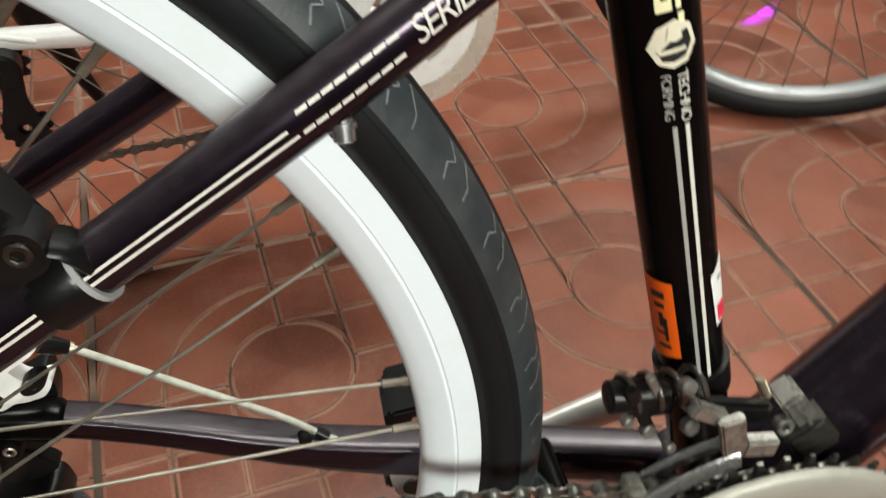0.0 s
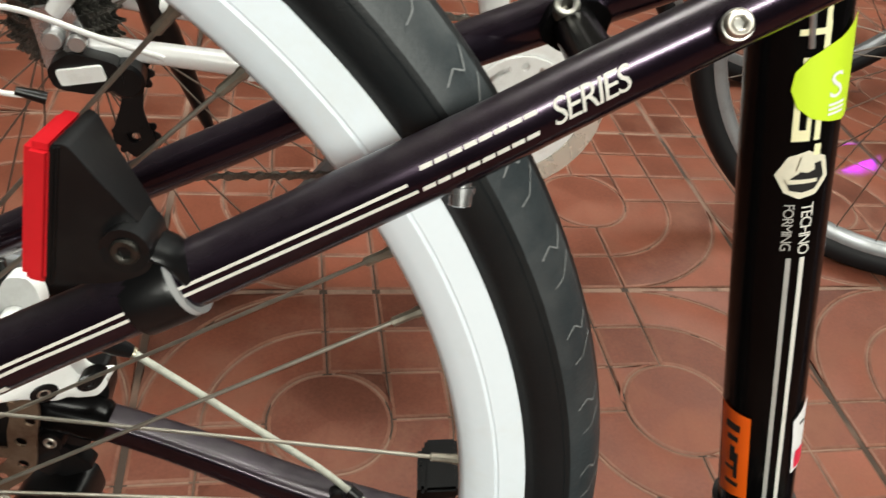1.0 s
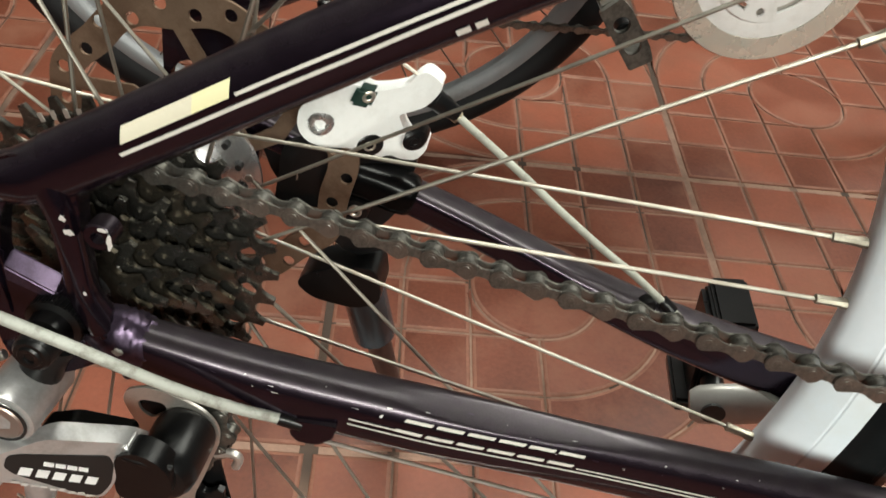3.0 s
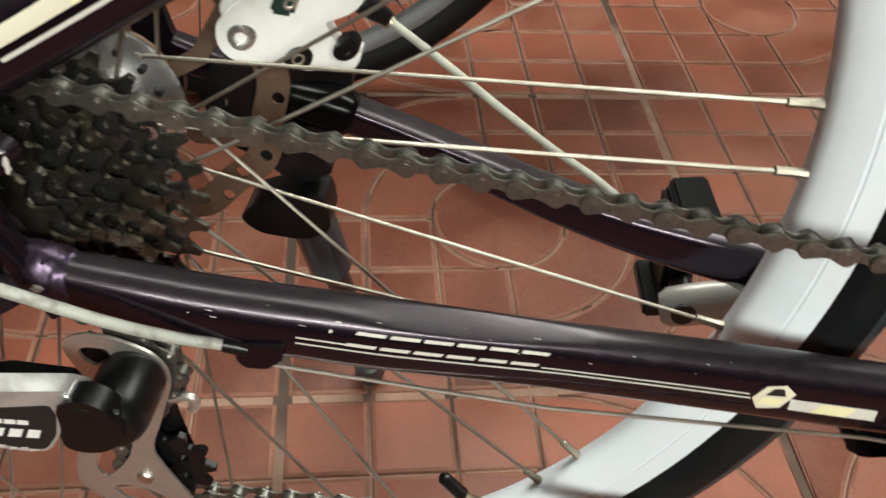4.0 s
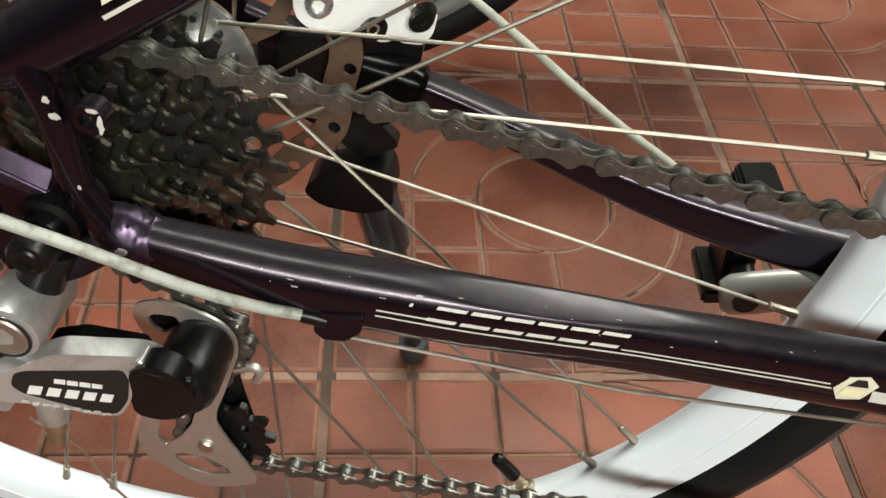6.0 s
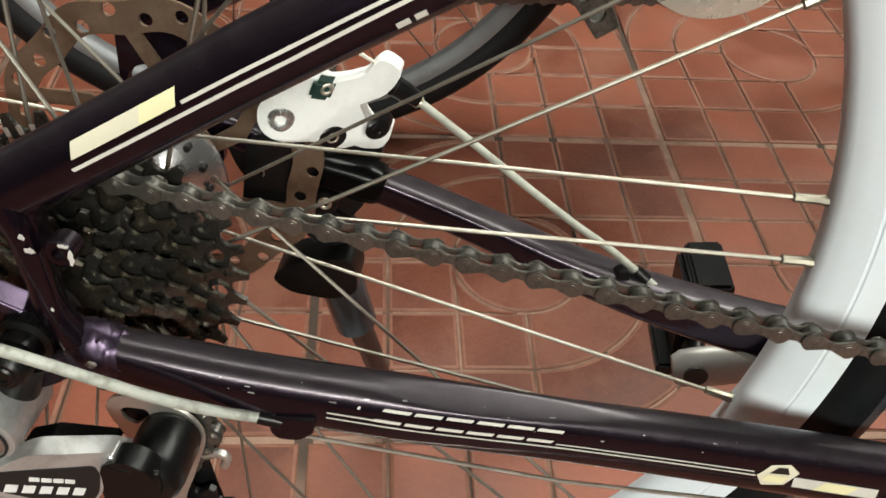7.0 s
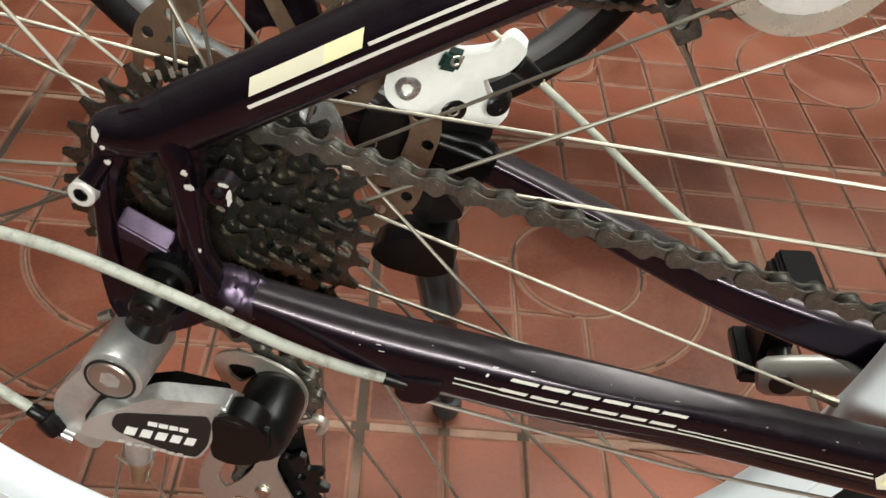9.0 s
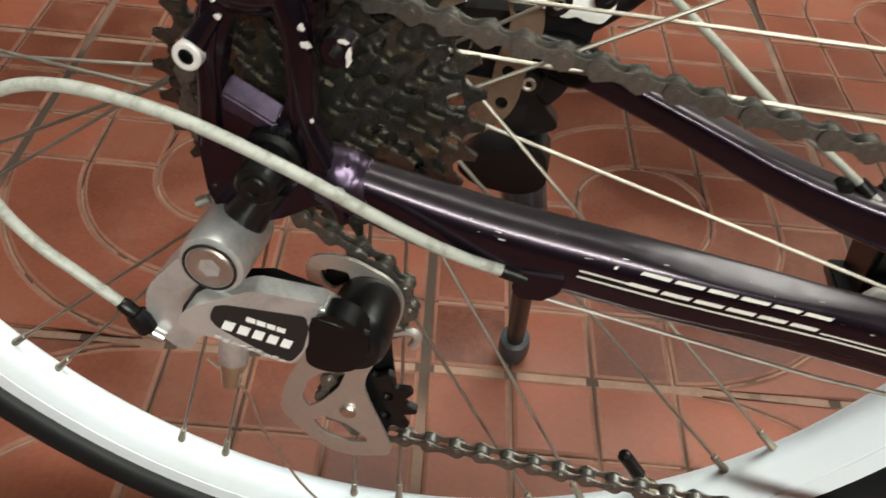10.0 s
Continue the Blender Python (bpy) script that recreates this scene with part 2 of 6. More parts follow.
def lathe(profile, segs=48, cx=0.0, cz=0.0, bm=None, start=0.0, arc=2 * math.pi, closed=False):
    """Turns a profile of (radius, y) about the y axis through (cx, cz). A radius of 0 closes it."""
    bm = bm or bmesh.new()
    full = arc > 2 * math.pi - 1e-6
    n = segs if full else segs + 1
    rows = []
    for r, y in profile:
        if r < 1e-7:
            rows.append([bm.verts.new((cx, y, cz))] * n)
        else:
            rows.append([bm.verts.new((cx + r * math.cos(start + arc * k / segs), y, cz + r * math.sin(start + arc * k / segs))) for k in range(n)])
    pairs = list(zip(rows, rows[1:])) + ([(rows[-1], rows[0])] if closed else [])
    for a, b in pairs:
        for k in range(segs):
            q = [a[k], a[(k + 1) % n], b[(k + 1) % n], b[k]]
            q = [v for i, v in enumerate(q) if v not in q[:i]]
            if len(q) > 2:
                bm.faces.new(q)
    return bm


def plate(outline, y0, y1, holes=(), bevel=0.0, bm=None):
    """A flat plate in the x-z plane between y0 and y1, with holes."""
    own = bmesh.new()
    edges = []
    for loop in (outline, *holes):
        vs = [own.verts.new((x, y0, z)) for x, z in loop]
        edges += [own.edges.new((vs[i], vs[(i + 1) % len(vs)])) for i in range(len(vs))]
    bmesh.ops.triangle_fill(own, edges=edges, use_beauty=True, use_dissolve=False)
    rim = [e for e in own.edges if len(e.link_faces) == 1]
    got = bmesh.ops.extrude_face_region(own, geom=list(own.faces))
    moved = [g for g in got["geom"] if isinstance(g, bmesh.types.BMVert)]
    bmesh.ops.translate(own, verts=moved, vec=(0, y1 - y0, 0))
    if bevel:
        bmesh.ops.recalc_face_normals(own, faces=own.faces)
        es = [e for e in own.edges if len(e.link_faces) == 2 and e.calc_face_angle(0) > radians(50) and abs(e.verts[0].co.y - e.verts[1].co.y) < 1e-7]
        bmesh.ops.bevel(own, geom=es, offset=bevel, segments=2, affect="EDGES", clamp_overlap=True)
    if bm is None:
        return own
    me = bpy.data.meshes.new("tmp")
    own.to_mesh(me)
    own.free()
    bm.from_mesh(me)
    bpy.data.meshes.remove(me)
    return bm


def circle(cx, cz, r, n=20, start=0.0):
    return [(cx + r * math.cos(start + 2 * math.pi * k / n), cz + r * math.sin(start + 2 * math.pi * k / n)) for k in range(n)]


def rounded(pts, r, n=4):
    """A polygon with rounded corners."""
    out = []
    P = [Vector(p) for p in pts]
    for i in range(len(P)):
        a, b, c = P[i - 1], P[i], P[(i + 1) % len(P)]
        d0, d1 = (a - b), (c - b)
        k = min(r, 0.45 * d0.length, 0.45 * d1.length)
        p0, p1 = b + d0.normalized() * k, b + d1.normalized() * k
        for j in range(n + 1):
            t = j / n
            q = (1 - t) ** 2 * p0 + 2 * t * (1 - t) * b + t * t * p1
            out.append((q.x, q.y))
    return out


def box(cx, cy, cz, sx, sy, sz, bevel=0.0, m=None, bm=None):
    own = bmesh.new()
    bmesh.ops.create_cube(own, size=1.0)
    for v in own.verts:
        v.co = Vector((v.co.x * sx, v.co.y * sy, v.co.z * sz))
    if bevel:
        bmesh.ops.bevel(own, geom=list(own.edges), offset=bevel, segments=2, affect="EDGES", clamp_overlap=True)
    bmesh.ops.transform(own, verts=own.verts, matrix=Matrix.Translation((cx, cy, cz)) @ (m or Matrix.Identity(4)))
    if bm is None:
        return own
    me = bpy.data.meshes.new("tmp")
    own.to_mesh(me)
    own.free()
    bm.from_mesh(me)
    bpy.data.meshes.remove(me)
    return bm


def rod(a, b, r, segs=16, bevel=0.0, bm=None):
    """A round bar from a to b with slightly broken edges."""
    a, b = Vector(a), Vector(b)
    d = (b - a).normalized()
    if bevel:
        return tube([a, a + d * 1e-5, a + d * bevel, b - d * bevel, b - d * 1e-5, b], [r * 0.02, r - bevel, r, r, r - bevel, r * 0.02], segs, bm=bm)
    return tube([a, b], r, segs, bm=bm)


def hex_socket(a, d, r, depth, bm=None):
    """A round bolt head at a, facing d, with a hexagonal socket."""
    a, d = Vector(a), Vector(d).normalized()
    u = d.orthogonal().normalized()
    v = d.cross(u)
    bm = bm or bmesh.new()

    def ring(rad, off, n=24, hexa=False):
        out = []
        for k in range(n):
            t = 2 * math.pi * k / n
            q = rad
            if hexa:
                q = rad * math.cos(math.pi / 6) / math.cos((t + math.pi / 6) % (math.pi / 3) - math.pi / 6)
            out.append(bm.verts.new(a + d * off + u * (q * math.cos(t)) + v * (q * math.sin(t))))
        return out
    rings = [ring(r, -depth), ring(r, -0.0006), ring(r - 0.0006, 0.0), ring(r * 0.62, 0.0), ring(r * 0.5, -0.0004, hexa=True), ring(r * 0.46, -depth * 0.8, hexa=True)]
    for p, q in zip(rings, rings[1:]):
        for k in range(24):
            bm.faces.new((p[k], p[(k + 1) % 24], q[(k + 1) % 24], q[k]))
    bm.faces.new(rings[-1])
    bm.faces.new(rings[0][::-1])
    return bm


# ---------------------------------------------------------------- decals that follow a tube


def quad_grid(q, nu, nv):
    own = bmesh.new()
    g = [[own.verts.new((*(Vector(q[0]).lerp(Vector(q[1]), i / nu)).lerp(Vector(q[3]).lerp(Vector(q[2]), i / nu), j / nv), 0)) for i in range(nu + 1)] for j in range(nv + 1)]
    for j in range(nv):
        for i in range(nu):
            own.faces.new((g[j][i], g[j][i + 1], g[j + 1][i + 1], g[j + 1][i]))
    return own


def letters(text, size, cuts=6, shear=0.0, spacing=1.0):
    """A flat mesh of the words in the built-in font, cut into bands so that it can be bent."""
    cu = bpy.data.curves.new("words", "FONT")
    cu.body, cu.size, cu.shear, cu.space_character, cu.resolution_u = text, size, shear, spacing, 3
    ob = bpy.data.objects.new("words", cu)
    scene.collection.objects.link(ob)
    dg = bpy.context.evaluated_depsgraph_get()
    me = bpy.data.meshes.new_from_object(ob.evaluated_get(dg))
    own = bmesh.new()
    own.from_mesh(me)
    bpy.data.objects.remove(ob)
    bpy.data.curves.remove(cu)
    bpy.data.meshes.remove(me)
    lo, hi = min(v.co.y for v in own.verts), max(v.co.y for v in own.verts)
    for k in range(1, cuts):
        bmesh.ops.bisect_plane(own, geom=own.verts[:] + own.edges[:] + own.faces[:], plane_co=(0, lo + (hi - lo) * k / cuts, 0), plane_no=(0, 1, 0))
    return own


def plain_bar(x, w, h, slant, lo, hi):
    """A plain slanted bar in the place of a sign of a trade mark."""
    y0, y1 = lo * h, hi * h
    return quad_grid([(x + slant * y0, y0), (x + w + slant * y0, y0), (x + w + slant * y1, y1), (x + slant * y1, y1)], 2, 3)


def mark_strokes(x, w, h, slant, stroke):
    """Two plain slanted bars, one over the other, in the place of one sign of a trade mark."""
    t = stroke / h
    yield plain_bar(x, w, h, slant, 1 - t, 1.0)
    yield plain_bar(x, w, h, slant, 0.0, t)


# ---------------------------------------------------------------- the setting


def slab(name, x0, y0, z0, x1, y1, z1, material):
    bm = box((x0 + x1) / 2, (y0 + y1) / 2, (z0 + z1) / 2, x1 - x0, y1 - y0, z1 - z0)
    return tagged(new(name, mesh_of(name, bm, material, False)), kind="structure")


floor = tagged(slab("floor", -4, -3, -0.10, 5, 6, -0.0022, GROUT), "red cement tile floor with curved joint pattern", "floor")
# Unseen walls and ceiling close the room, kept dark to weaken reflections.
slab("wall_north", -4.15, 6, -0.1, 5.15, 6.15, 3.0, WALL)
slab("wall_south", -4.15, -3.15, -0.1, 5.15, -3, 3.0, WALL)
slab("wall_west", -4.15, -3, -0.1, -4, 6, 3.0, WALL)
slab("wall_east", 5, -3, -0.1, 5.15, 6, 3.0, WALL)
slab("ceiling", -4.15, -3.15, 3.0, 5.15, 6.15, 3.12, CEIL)

# ---------------------------------------------------------------- the near bicycle
HR, LEAN, YAW = 0.3500, 8.91, -1.17
BIKE = Matrix.Translation((0.0014, 0.0091, 0.3461)) @ Matrix.Rotation(radians(YAW), 4, "Z") @ Matrix.Rotation(radians(-LEAN), 4, "X") @ Matrix.Translation((0, 0, -HR))
bike = thing("bicycle", BIKE, "dark purple hybrid bicycle with white rims leaning on its kickstand", "bicycle")


def bpart(name, bm, material, label="", parent=None, smooth=True, sharp=35.0, move=(0, 0, 0)):
    """A part in hub coordinates: x forward, y to the far side, z up, from the rear axle."""
    ob = part(name, bm, material, parent or bike, label, smooth, sharp)
    if parent is None or parent == bike:
        ob.location = (move[0], move[1], HR + move[2])
    return ob


RX, RZ = 0.0, 0.0          # wheel ring centre
HX, HZ = 0.0, 0.0           # hub axis
BBX, BBZ = 0.4500, -0.0770        # bottom bracket

# wheel: rim, tyre
rim = bpart("rim", lathe([(0.3165, -0.0112), (0.3162, -0.0124), (0.3050, -0.0128), (0.3044, -0.0122), (0.3036, -0.0122), (0.3030, -0.0126), (0.2965, -0.0102), (0.2908, -0.0070), (0.2884, -0.0042),
                          (0.2878, 0.0), (0.2884, 0.0042), (0.2908, 0.0070), (0.2965, 0.0102), (0.3030, 0.0126), (0.3162, 0.0124), (0.3165, 0.0112), (0.3090, 0.0105), (0.3090, -0.0105)],
                         160, RX, RZ, closed=True), RIMWHITE, "white painted alloy rim with faint grime")
tyre_profile = [(0.3120, -0.0100), (0.3165, -0.0122), (0.3185, -0.0150), (0.3215, -0.0172), (0.3250, -0.0186), (0.3295, -0.0190), (0.3318, -0.0188), (0.3325, -0.0181), (0.3345, -0.0179),
                (0.3382, -0.0162), (0.3432, -0.0126), (0.3476, -0.0075), (0.3500, -0.0020)]
tyre_profile = tyre_profile + [(r, -y) for r, y in tyre_profile[::-1]]
tyre = bpart("tyre", lathe(tyre_profile, 180, RX, RZ), RUBBER, "black rubber tyre with dusty sidewall")


def on_tyre(ang, y, lift=0.0004):
    """A point on the tyre's surface at that angle and sideways place."""
    ys = [p[1] for p in tyre_profile[5:13]]
    rs = [p[0] for p in tyre_profile[5:13]]
    r = float(np.interp(abs(y), [-v for v in ys][::-1], rs[::-1])) + lift
    return Vector((RX + r * math.cos(ang), y, RZ + r * math.sin(ang)))


def tyre_line(a0, y0, a1, y1, w, bm, lift=0.0007):
    n = 5
    row = []
    for i in range(n + 1):
        t = i / n
        a, y = a0 + (a1 - a0) * t, y0 + (y1 - y0) * t
        d = Vector((a1 - a0, (y1 - y0) / 0.34)).normalized()
        nx, ny = -d.y * w / 0.34 / 2, d.x * w / 2
        row.append((bm.verts.new(on_tyre(a + nx, y + ny, lift)), bm.verts.new(on_tyre(a - nx, y - ny, lift))))
    for p, q in zip(row, row[1:]):
        bm.faces.new((p[0], q[0], q[1], p[1]))


for s in (1, -1):
    shoulder = bmesh.new()
    k = 180
    for i in range(k):
        a0, a1 = 2 * math.pi * i / k, 2 * math.pi * (i + 1) / k
        ys = (-0.0179, -0.0162, -0.0126, -0.0075, -0.0050)
        for y0, y1 in zip(ys, ys[1:]):
            shoulder.faces.new([shoulder.verts.new(on_tyre(a, s * y, 0.0003)) for a, y in ((a0, y0), (a1, y0), (a1, y1), (a0, y1))])
    bmesh.ops.remove_doubles(shoulder, verts=shoulder.verts, dist=1e-6)
    sh = bpart("tread_shoulder", shoulder, DUSTY, "dusty grey worn tread shoulder", parent=tyre)
    cuts = bmesh.new()
    for i in range(58):
        a = 2 * math.pi * i / 58 + (0.03 if s > 0 else 0)
        tyre_line(a, s * -0.0150, a + 0.006, s * -0.0118, 0.00060, cuts)
        tyre_line(a + 0.006, s * -0.0118, a + 0.030, s * -0.0068, 0.00050, cuts)
        tyre_line(a + 0.040, s * -0.0158, a + 0.050, s * -0.0128, 0.00060, cuts)
        tyre_line(a + 0.050, s * -0.0128, a + 0.040, s * -0.0102, 0.00050, cuts)
        tyre_line(a + 0.040, s * -0.0102, a + 0.062, s * -0.0068, 0.00050, cuts)
    tagged(bpart("tread_groove", cuts, CREASE, "pale grey tread cuts", parent=tyre), kind="stuff")

# hub, spokes
hub = bpart("hub", lathe([(0.0, -0.066), (0.0045, -0.066), (0.0045, -0.060), (0.017, -0.058), (0.017, -0.030), (0.022, -0.0230), (0.0315, -0.0215), (0.0325, -0.0200), (0.0315, -0.0180), (0.020, -0.0150),
                          (0.0135, 0.0), (0.0150, 0.020), (0.022, 0.0270), (0.0335, 0.0300), (0.0362, 0.0312), (0.0362, 0.0330), (0.0340, 0.0345), (0.022, 0.040), (0.020, 0.052), (0.009, 0.056), (0.009, 0.064), (0.0, 0.064)],
                         48, HX, HZ), HUBALLOY, "dull alloy disc hub with large spoke flange")
for side, yf, rf, first in (("right", -0.0195, 0.0290, 3.84), ("left", 0.0320, 0.0310, 9.44)):
    for k in range(16):
        phi = radians(first + 22.5 * k)
        turn = radians(42) * (1 if k % 2 == 0 else -1)
        h = Vector((HX + rf * math.cos(phi + turn), yf + (0.0018 if (k % 2 == 0) == (yf < 0) else -0.0018), HZ + rf * math.sin(phi + turn)))
        e = Vector((RX + 0.2885 * math.cos(phi), 0.001 * (-1 if yf < 0 else 1), RZ + 0.2885 * math.sin(phi)))
        d = (e - h).normalized()
        spoke = bpart("spoke", rod(h, e, 0.00092, 8), SPOKE)
        part("nipple", tube([e - d * 0.0135, e - d * 0.013, e - d * 0.004, e - d * 0.003, e + d * 0.002], [0.0015, 0.0020, 0.0020, 0.0024, 0.0024], 8), NIPPLE, spoke)
        part("spoke_head", rod(h - Vector((0, 0.0016, 0)), h + Vector((0, 0.0016, 0)), 0.0018, 8), STEEL, spoke)

# Solid black rods in place of the shade inside the flange's holes.
for k in range(16):
    a = radians(9.44 + 22.5 * k + 11)
    part("flange_hole", rod((0.0290 * math.cos(a), 0.0255, 0.0290 * math.sin(a)), (0.0290 * math.cos(a), 0.0300, 0.0290 * math.sin(a)), 0.0016, 10), INK_SHADE, hub)

# valve
va = radians(-50.0)
vb = Vector((RX + 0.2870 * math.cos(va), 0.0, RZ + 0.2870 * math.sin(va)))
vd = Vector((-math.cos(va), 0, -math.sin(va)))
valve = bpart("valve", tube([vb - vd * 0.002, vb + vd * 0.0005, vb + vd * 0.003, vb + vd * 0.0035, vb + vd * 0.016], [0.0058, 0.0058, 0.0050, 0.0034, 0.0032], 16), BRASS, "brass tyre valve stem")
part("valve_cap", tube([vb + vd * 0.012, vb + vd * 0.0125, vb + vd * 0.030, vb + vd * 0.032], [0.0036, 0.0042, 0.0038, 0.0022], 14), PLASTIC, valve, "black plastic valve cap")


# cassette
def gear(teeth, tip, root, bore, y0, y1, cx, cz, bevel=0.0003, windows=0, window=(0.0, 0.0), phase=0.0, bm=None):
    out = []
    p = 2 * math.pi / teeth
    pitch = 0.56 * tip + 0.44 * root
    rv = min(pitch - root, 0.36 * pitch * p)
    for k in range(teeth):
        a = 2 * math.pi * k / teeth + phase
        out.append((cx + tip * math.cos(a - 0.11 * p), cz + tip * math.sin(a - 0.11 * p)))
        out.append((cx + tip * math.cos(a + 0.11 * p), cz + tip * math.sin(a + 0.11 * p)))
        b = a + 0.5 * p
        for s in (-80, -48, -16, 16, 48, 80):
            d = b + math.pi - radians(s)
            out.append((cx + pitch * math.cos(b) + rv * math.cos(d), cz + pitch * math.sin(b) + rv * math.sin(d)))
    holes = [circle(cx, cz, bore, 28)]
    for k in range(windows):
        a = 2 * math.pi * (k + 0.5) / windows + phase
        r, w = window
        holes.append(circle(cx + r * math.cos(a), cz + r * math.sin(a), w, 12))
    return plate(out, y0, y1, holes, bevel, bm)


COGS = [(30, -0.0305), (26, -0.0347), (23, -0.0389), (20, -0.0431), (17, -0.0473), (15, -0.0515), (13, -0.0557), (11, -0.0599)]
cassette = bpart("cassette", lathe([(0.0145, -0.0285), (0.0170, -0.0285), (0.0170, -0.0575), (0.0155, -0.0602), (0.0120, -0.0602), (0.0120, -0.0285)], 40, HX, HZ, closed=True), COGRUST, "greasy eight-speed sprocket cluster")
for i, (n, y) in enumerate(COGS):
    pr = 0.0127 / (2 * math.sin(math.pi / n))
    cog = part("cog", gear(n, pr + 0.0031, pr - 0.0040, 0.0165, y - 0.0011, y + 0.0011, HX, HZ, 0.0003, windows=(18, 13, 11, 9, 8, 0, 0, 0)[i], window=(pr - 0.0085, 0.0034 - 0.0002 * i), phase=0.31 * i),
               COGRUST if i in (2, 5, 7) else COG, cassette)
    ramp = bmesh.new()
    for k in range(n):
        if (k * 7 + i) % 3 == 0:
            a = 2 * math.pi * k / n + 0.31 * i
            box(HX + (pr - 0.005) * math.cos(a), y - 0.0013, HZ + (pr - 0.005) * math.sin(a), 0.003, 0.0012, 0.0015, 0.0003, Matrix.Rotation(-a, 4, "Y"), ramp)
    tagged(part("shift_ramp", ramp, COG, cog), kind="stuff")
    if i == 0:
        for k in range(5):
            a = radians(115 - 5.2 * k)
            part("stamped_bar", box(0.0575 * math.cos(a), y - 0.0013, 0.0575 * math.sin(a), 0.0020, 0.0006, 0.0036, 0.0002, Matrix.Rotation(math.pi / 2 - a, 4, "Y")), PLATE, cog)
part("lockring", lathe([(0.0105, -0.0604), (0.0150, -0.0609), (0.0165, -0.0606), (0.0165, -0.0600), (0.0105, -0.0600)], 36, HX, HZ, closed=True), COGRUST, cassette, "brown lockring")

# chain
RGX, RGZ = 0.4490, -0.0785        # chainring centre
CIRCLES = [((RGX, RGZ), 0.0775, 1, -0.0495), ((HX, HZ), 0.0460, 1, -0.0389), ((0.0240, -0.0860), 0.0215, -1, -0.0400), ((0.0309, -0.1502), 0.0215, 1, -0.0400)]


def belt():
    """The chain's closed line: straight runs and arcs round the four wheels."""
    pts = []
    n = len(CIRCLES)
    tang = []
    for i in range(n):
        (c1, r1, s1, y1), (c2, r2, s2, y2) = CIRCLES[i], CIRCLES[(i + 1) % n]
        d = Vector(c2) - Vector(c1)
        th = math.atan2(d.y, d.x) - math.asin((s2 * r2 - s1 * r1) / d.length)
        nrm = Vector((-math.sin(th), math.cos(th)))
        tang.append((Vector(c1) - s1 * r1 * nrm, Vector(c2) - s2 * r2 * nrm, y1, y2))
    for i in range(n):
        p, q, y1, y2 = tang[i]
        m = max(2, int((q - p).length / 0.004))
        for k in range(m):
            v = p.lerp(q, k / m)
            pts.append(Vector((v.x, y1 + (y2 - y1) * k / m, v.y)))
        c, r, s, y = CIRCLES[(i + 1) % n]
        q2 = tang[(i + 1) % n][0]
        a0, a1 = math.atan2(q.y - c[1], q.x - c[0]), math.atan2(q2.y - c[1], q2.x - c[0])
        sweep = (a1 - a0) * s % (2 * math.pi) * s
        m = max(2, int(abs(sweep) * r / 0.002))
        for k in range(m):
            a = a0 + sweep * k / m
            pts.append(Vector((c[0] + r * math.cos(a), y, c[1] + r * math.sin(a))))
    return pts


def link_mesh(inner):
    out = []
    h, w = 0.00635, 0.0043
    for cx, sgn in ((h, 1), (-h, -1)):
        for k in range(9):
            a = radians(-80 + 160 * k / 8) + (0 if sgn > 0 else math.pi)
            out.append((cx + w * math.cos(a), w * math.sin(a)))
        out.append((sgn * 0.0012, sgn * 0.0020))
        out.append((sgn * -0.0012, sgn * 0.0020))
    bm = bmesh.new()
    off, th = (0.0015, 0.0010) if inner else (0.0027, 0.0009)
    for s in (1, -1):
        y0 = s * off
        plate(out, y0, y0 + s * th, (), 0.00035, bm)
    for cx in (-h, h):
        if inner:
            rod((cx, -0.0016, 0), (cx, 0.0016, 0), 0.0038, 12, bm=bm)
        else:
            rod((cx, -0.00372, 0), (cx, 0.00372, 0), 0.0032, 14, 0.0004, bm=bm)
            rod((cx, -0.00388, 0), (cx, 0.00388, 0), 0.0018, 12, 0.0001, bm=bm)
    return mesh_of("chain_link", bm, CHAIN, True, 40)


line = belt()
acc = [0.0]
for a, b in zip(line, line[1:] + line[:1]):
    acc.append(acc[-1] + (b - a).length)
total = acc[-1]
count = 2 * round(total / 0.0254)


def along(s):
    s %= total
    i = min(int(np.searchsorted(acc, s, side="right")) - 1, len(line) - 1)
    a, b = line[i], line[(i + 1) % len(line)]
    return a.lerp(b, (s - acc[i]) / max(acc[i + 1] - acc[i], 1e-9))


chain = None
LINKS = (link_mesh(True), link_mesh(False))
for i in range(count):
    p, q = along(total * i / count + 0.004), along(total * (i + 1) / count + 0.004)
    x = (q - p).normalized()
    y = Vector((0, 1, 0))
    y = (y - x * y.dot(x)).normalized()
    z = x.cross(y)
    m = Matrix((x, y, z)).transposed().to_4x4()
    m.translation = (p + q) / 2
    if chain is None:
        chain = bpart("chain", LINKS[i % 2], CHAIN, "oily steel bicycle chain")
        chain.matrix_local = Matrix.Translation((0, 0, HR)) @ m
        chain_inv = m.inverted()
    else:
        ob = part("chain_link", LINKS[i % 2], CHAIN, chain)
        ob.matrix_local = chain_inv @ m

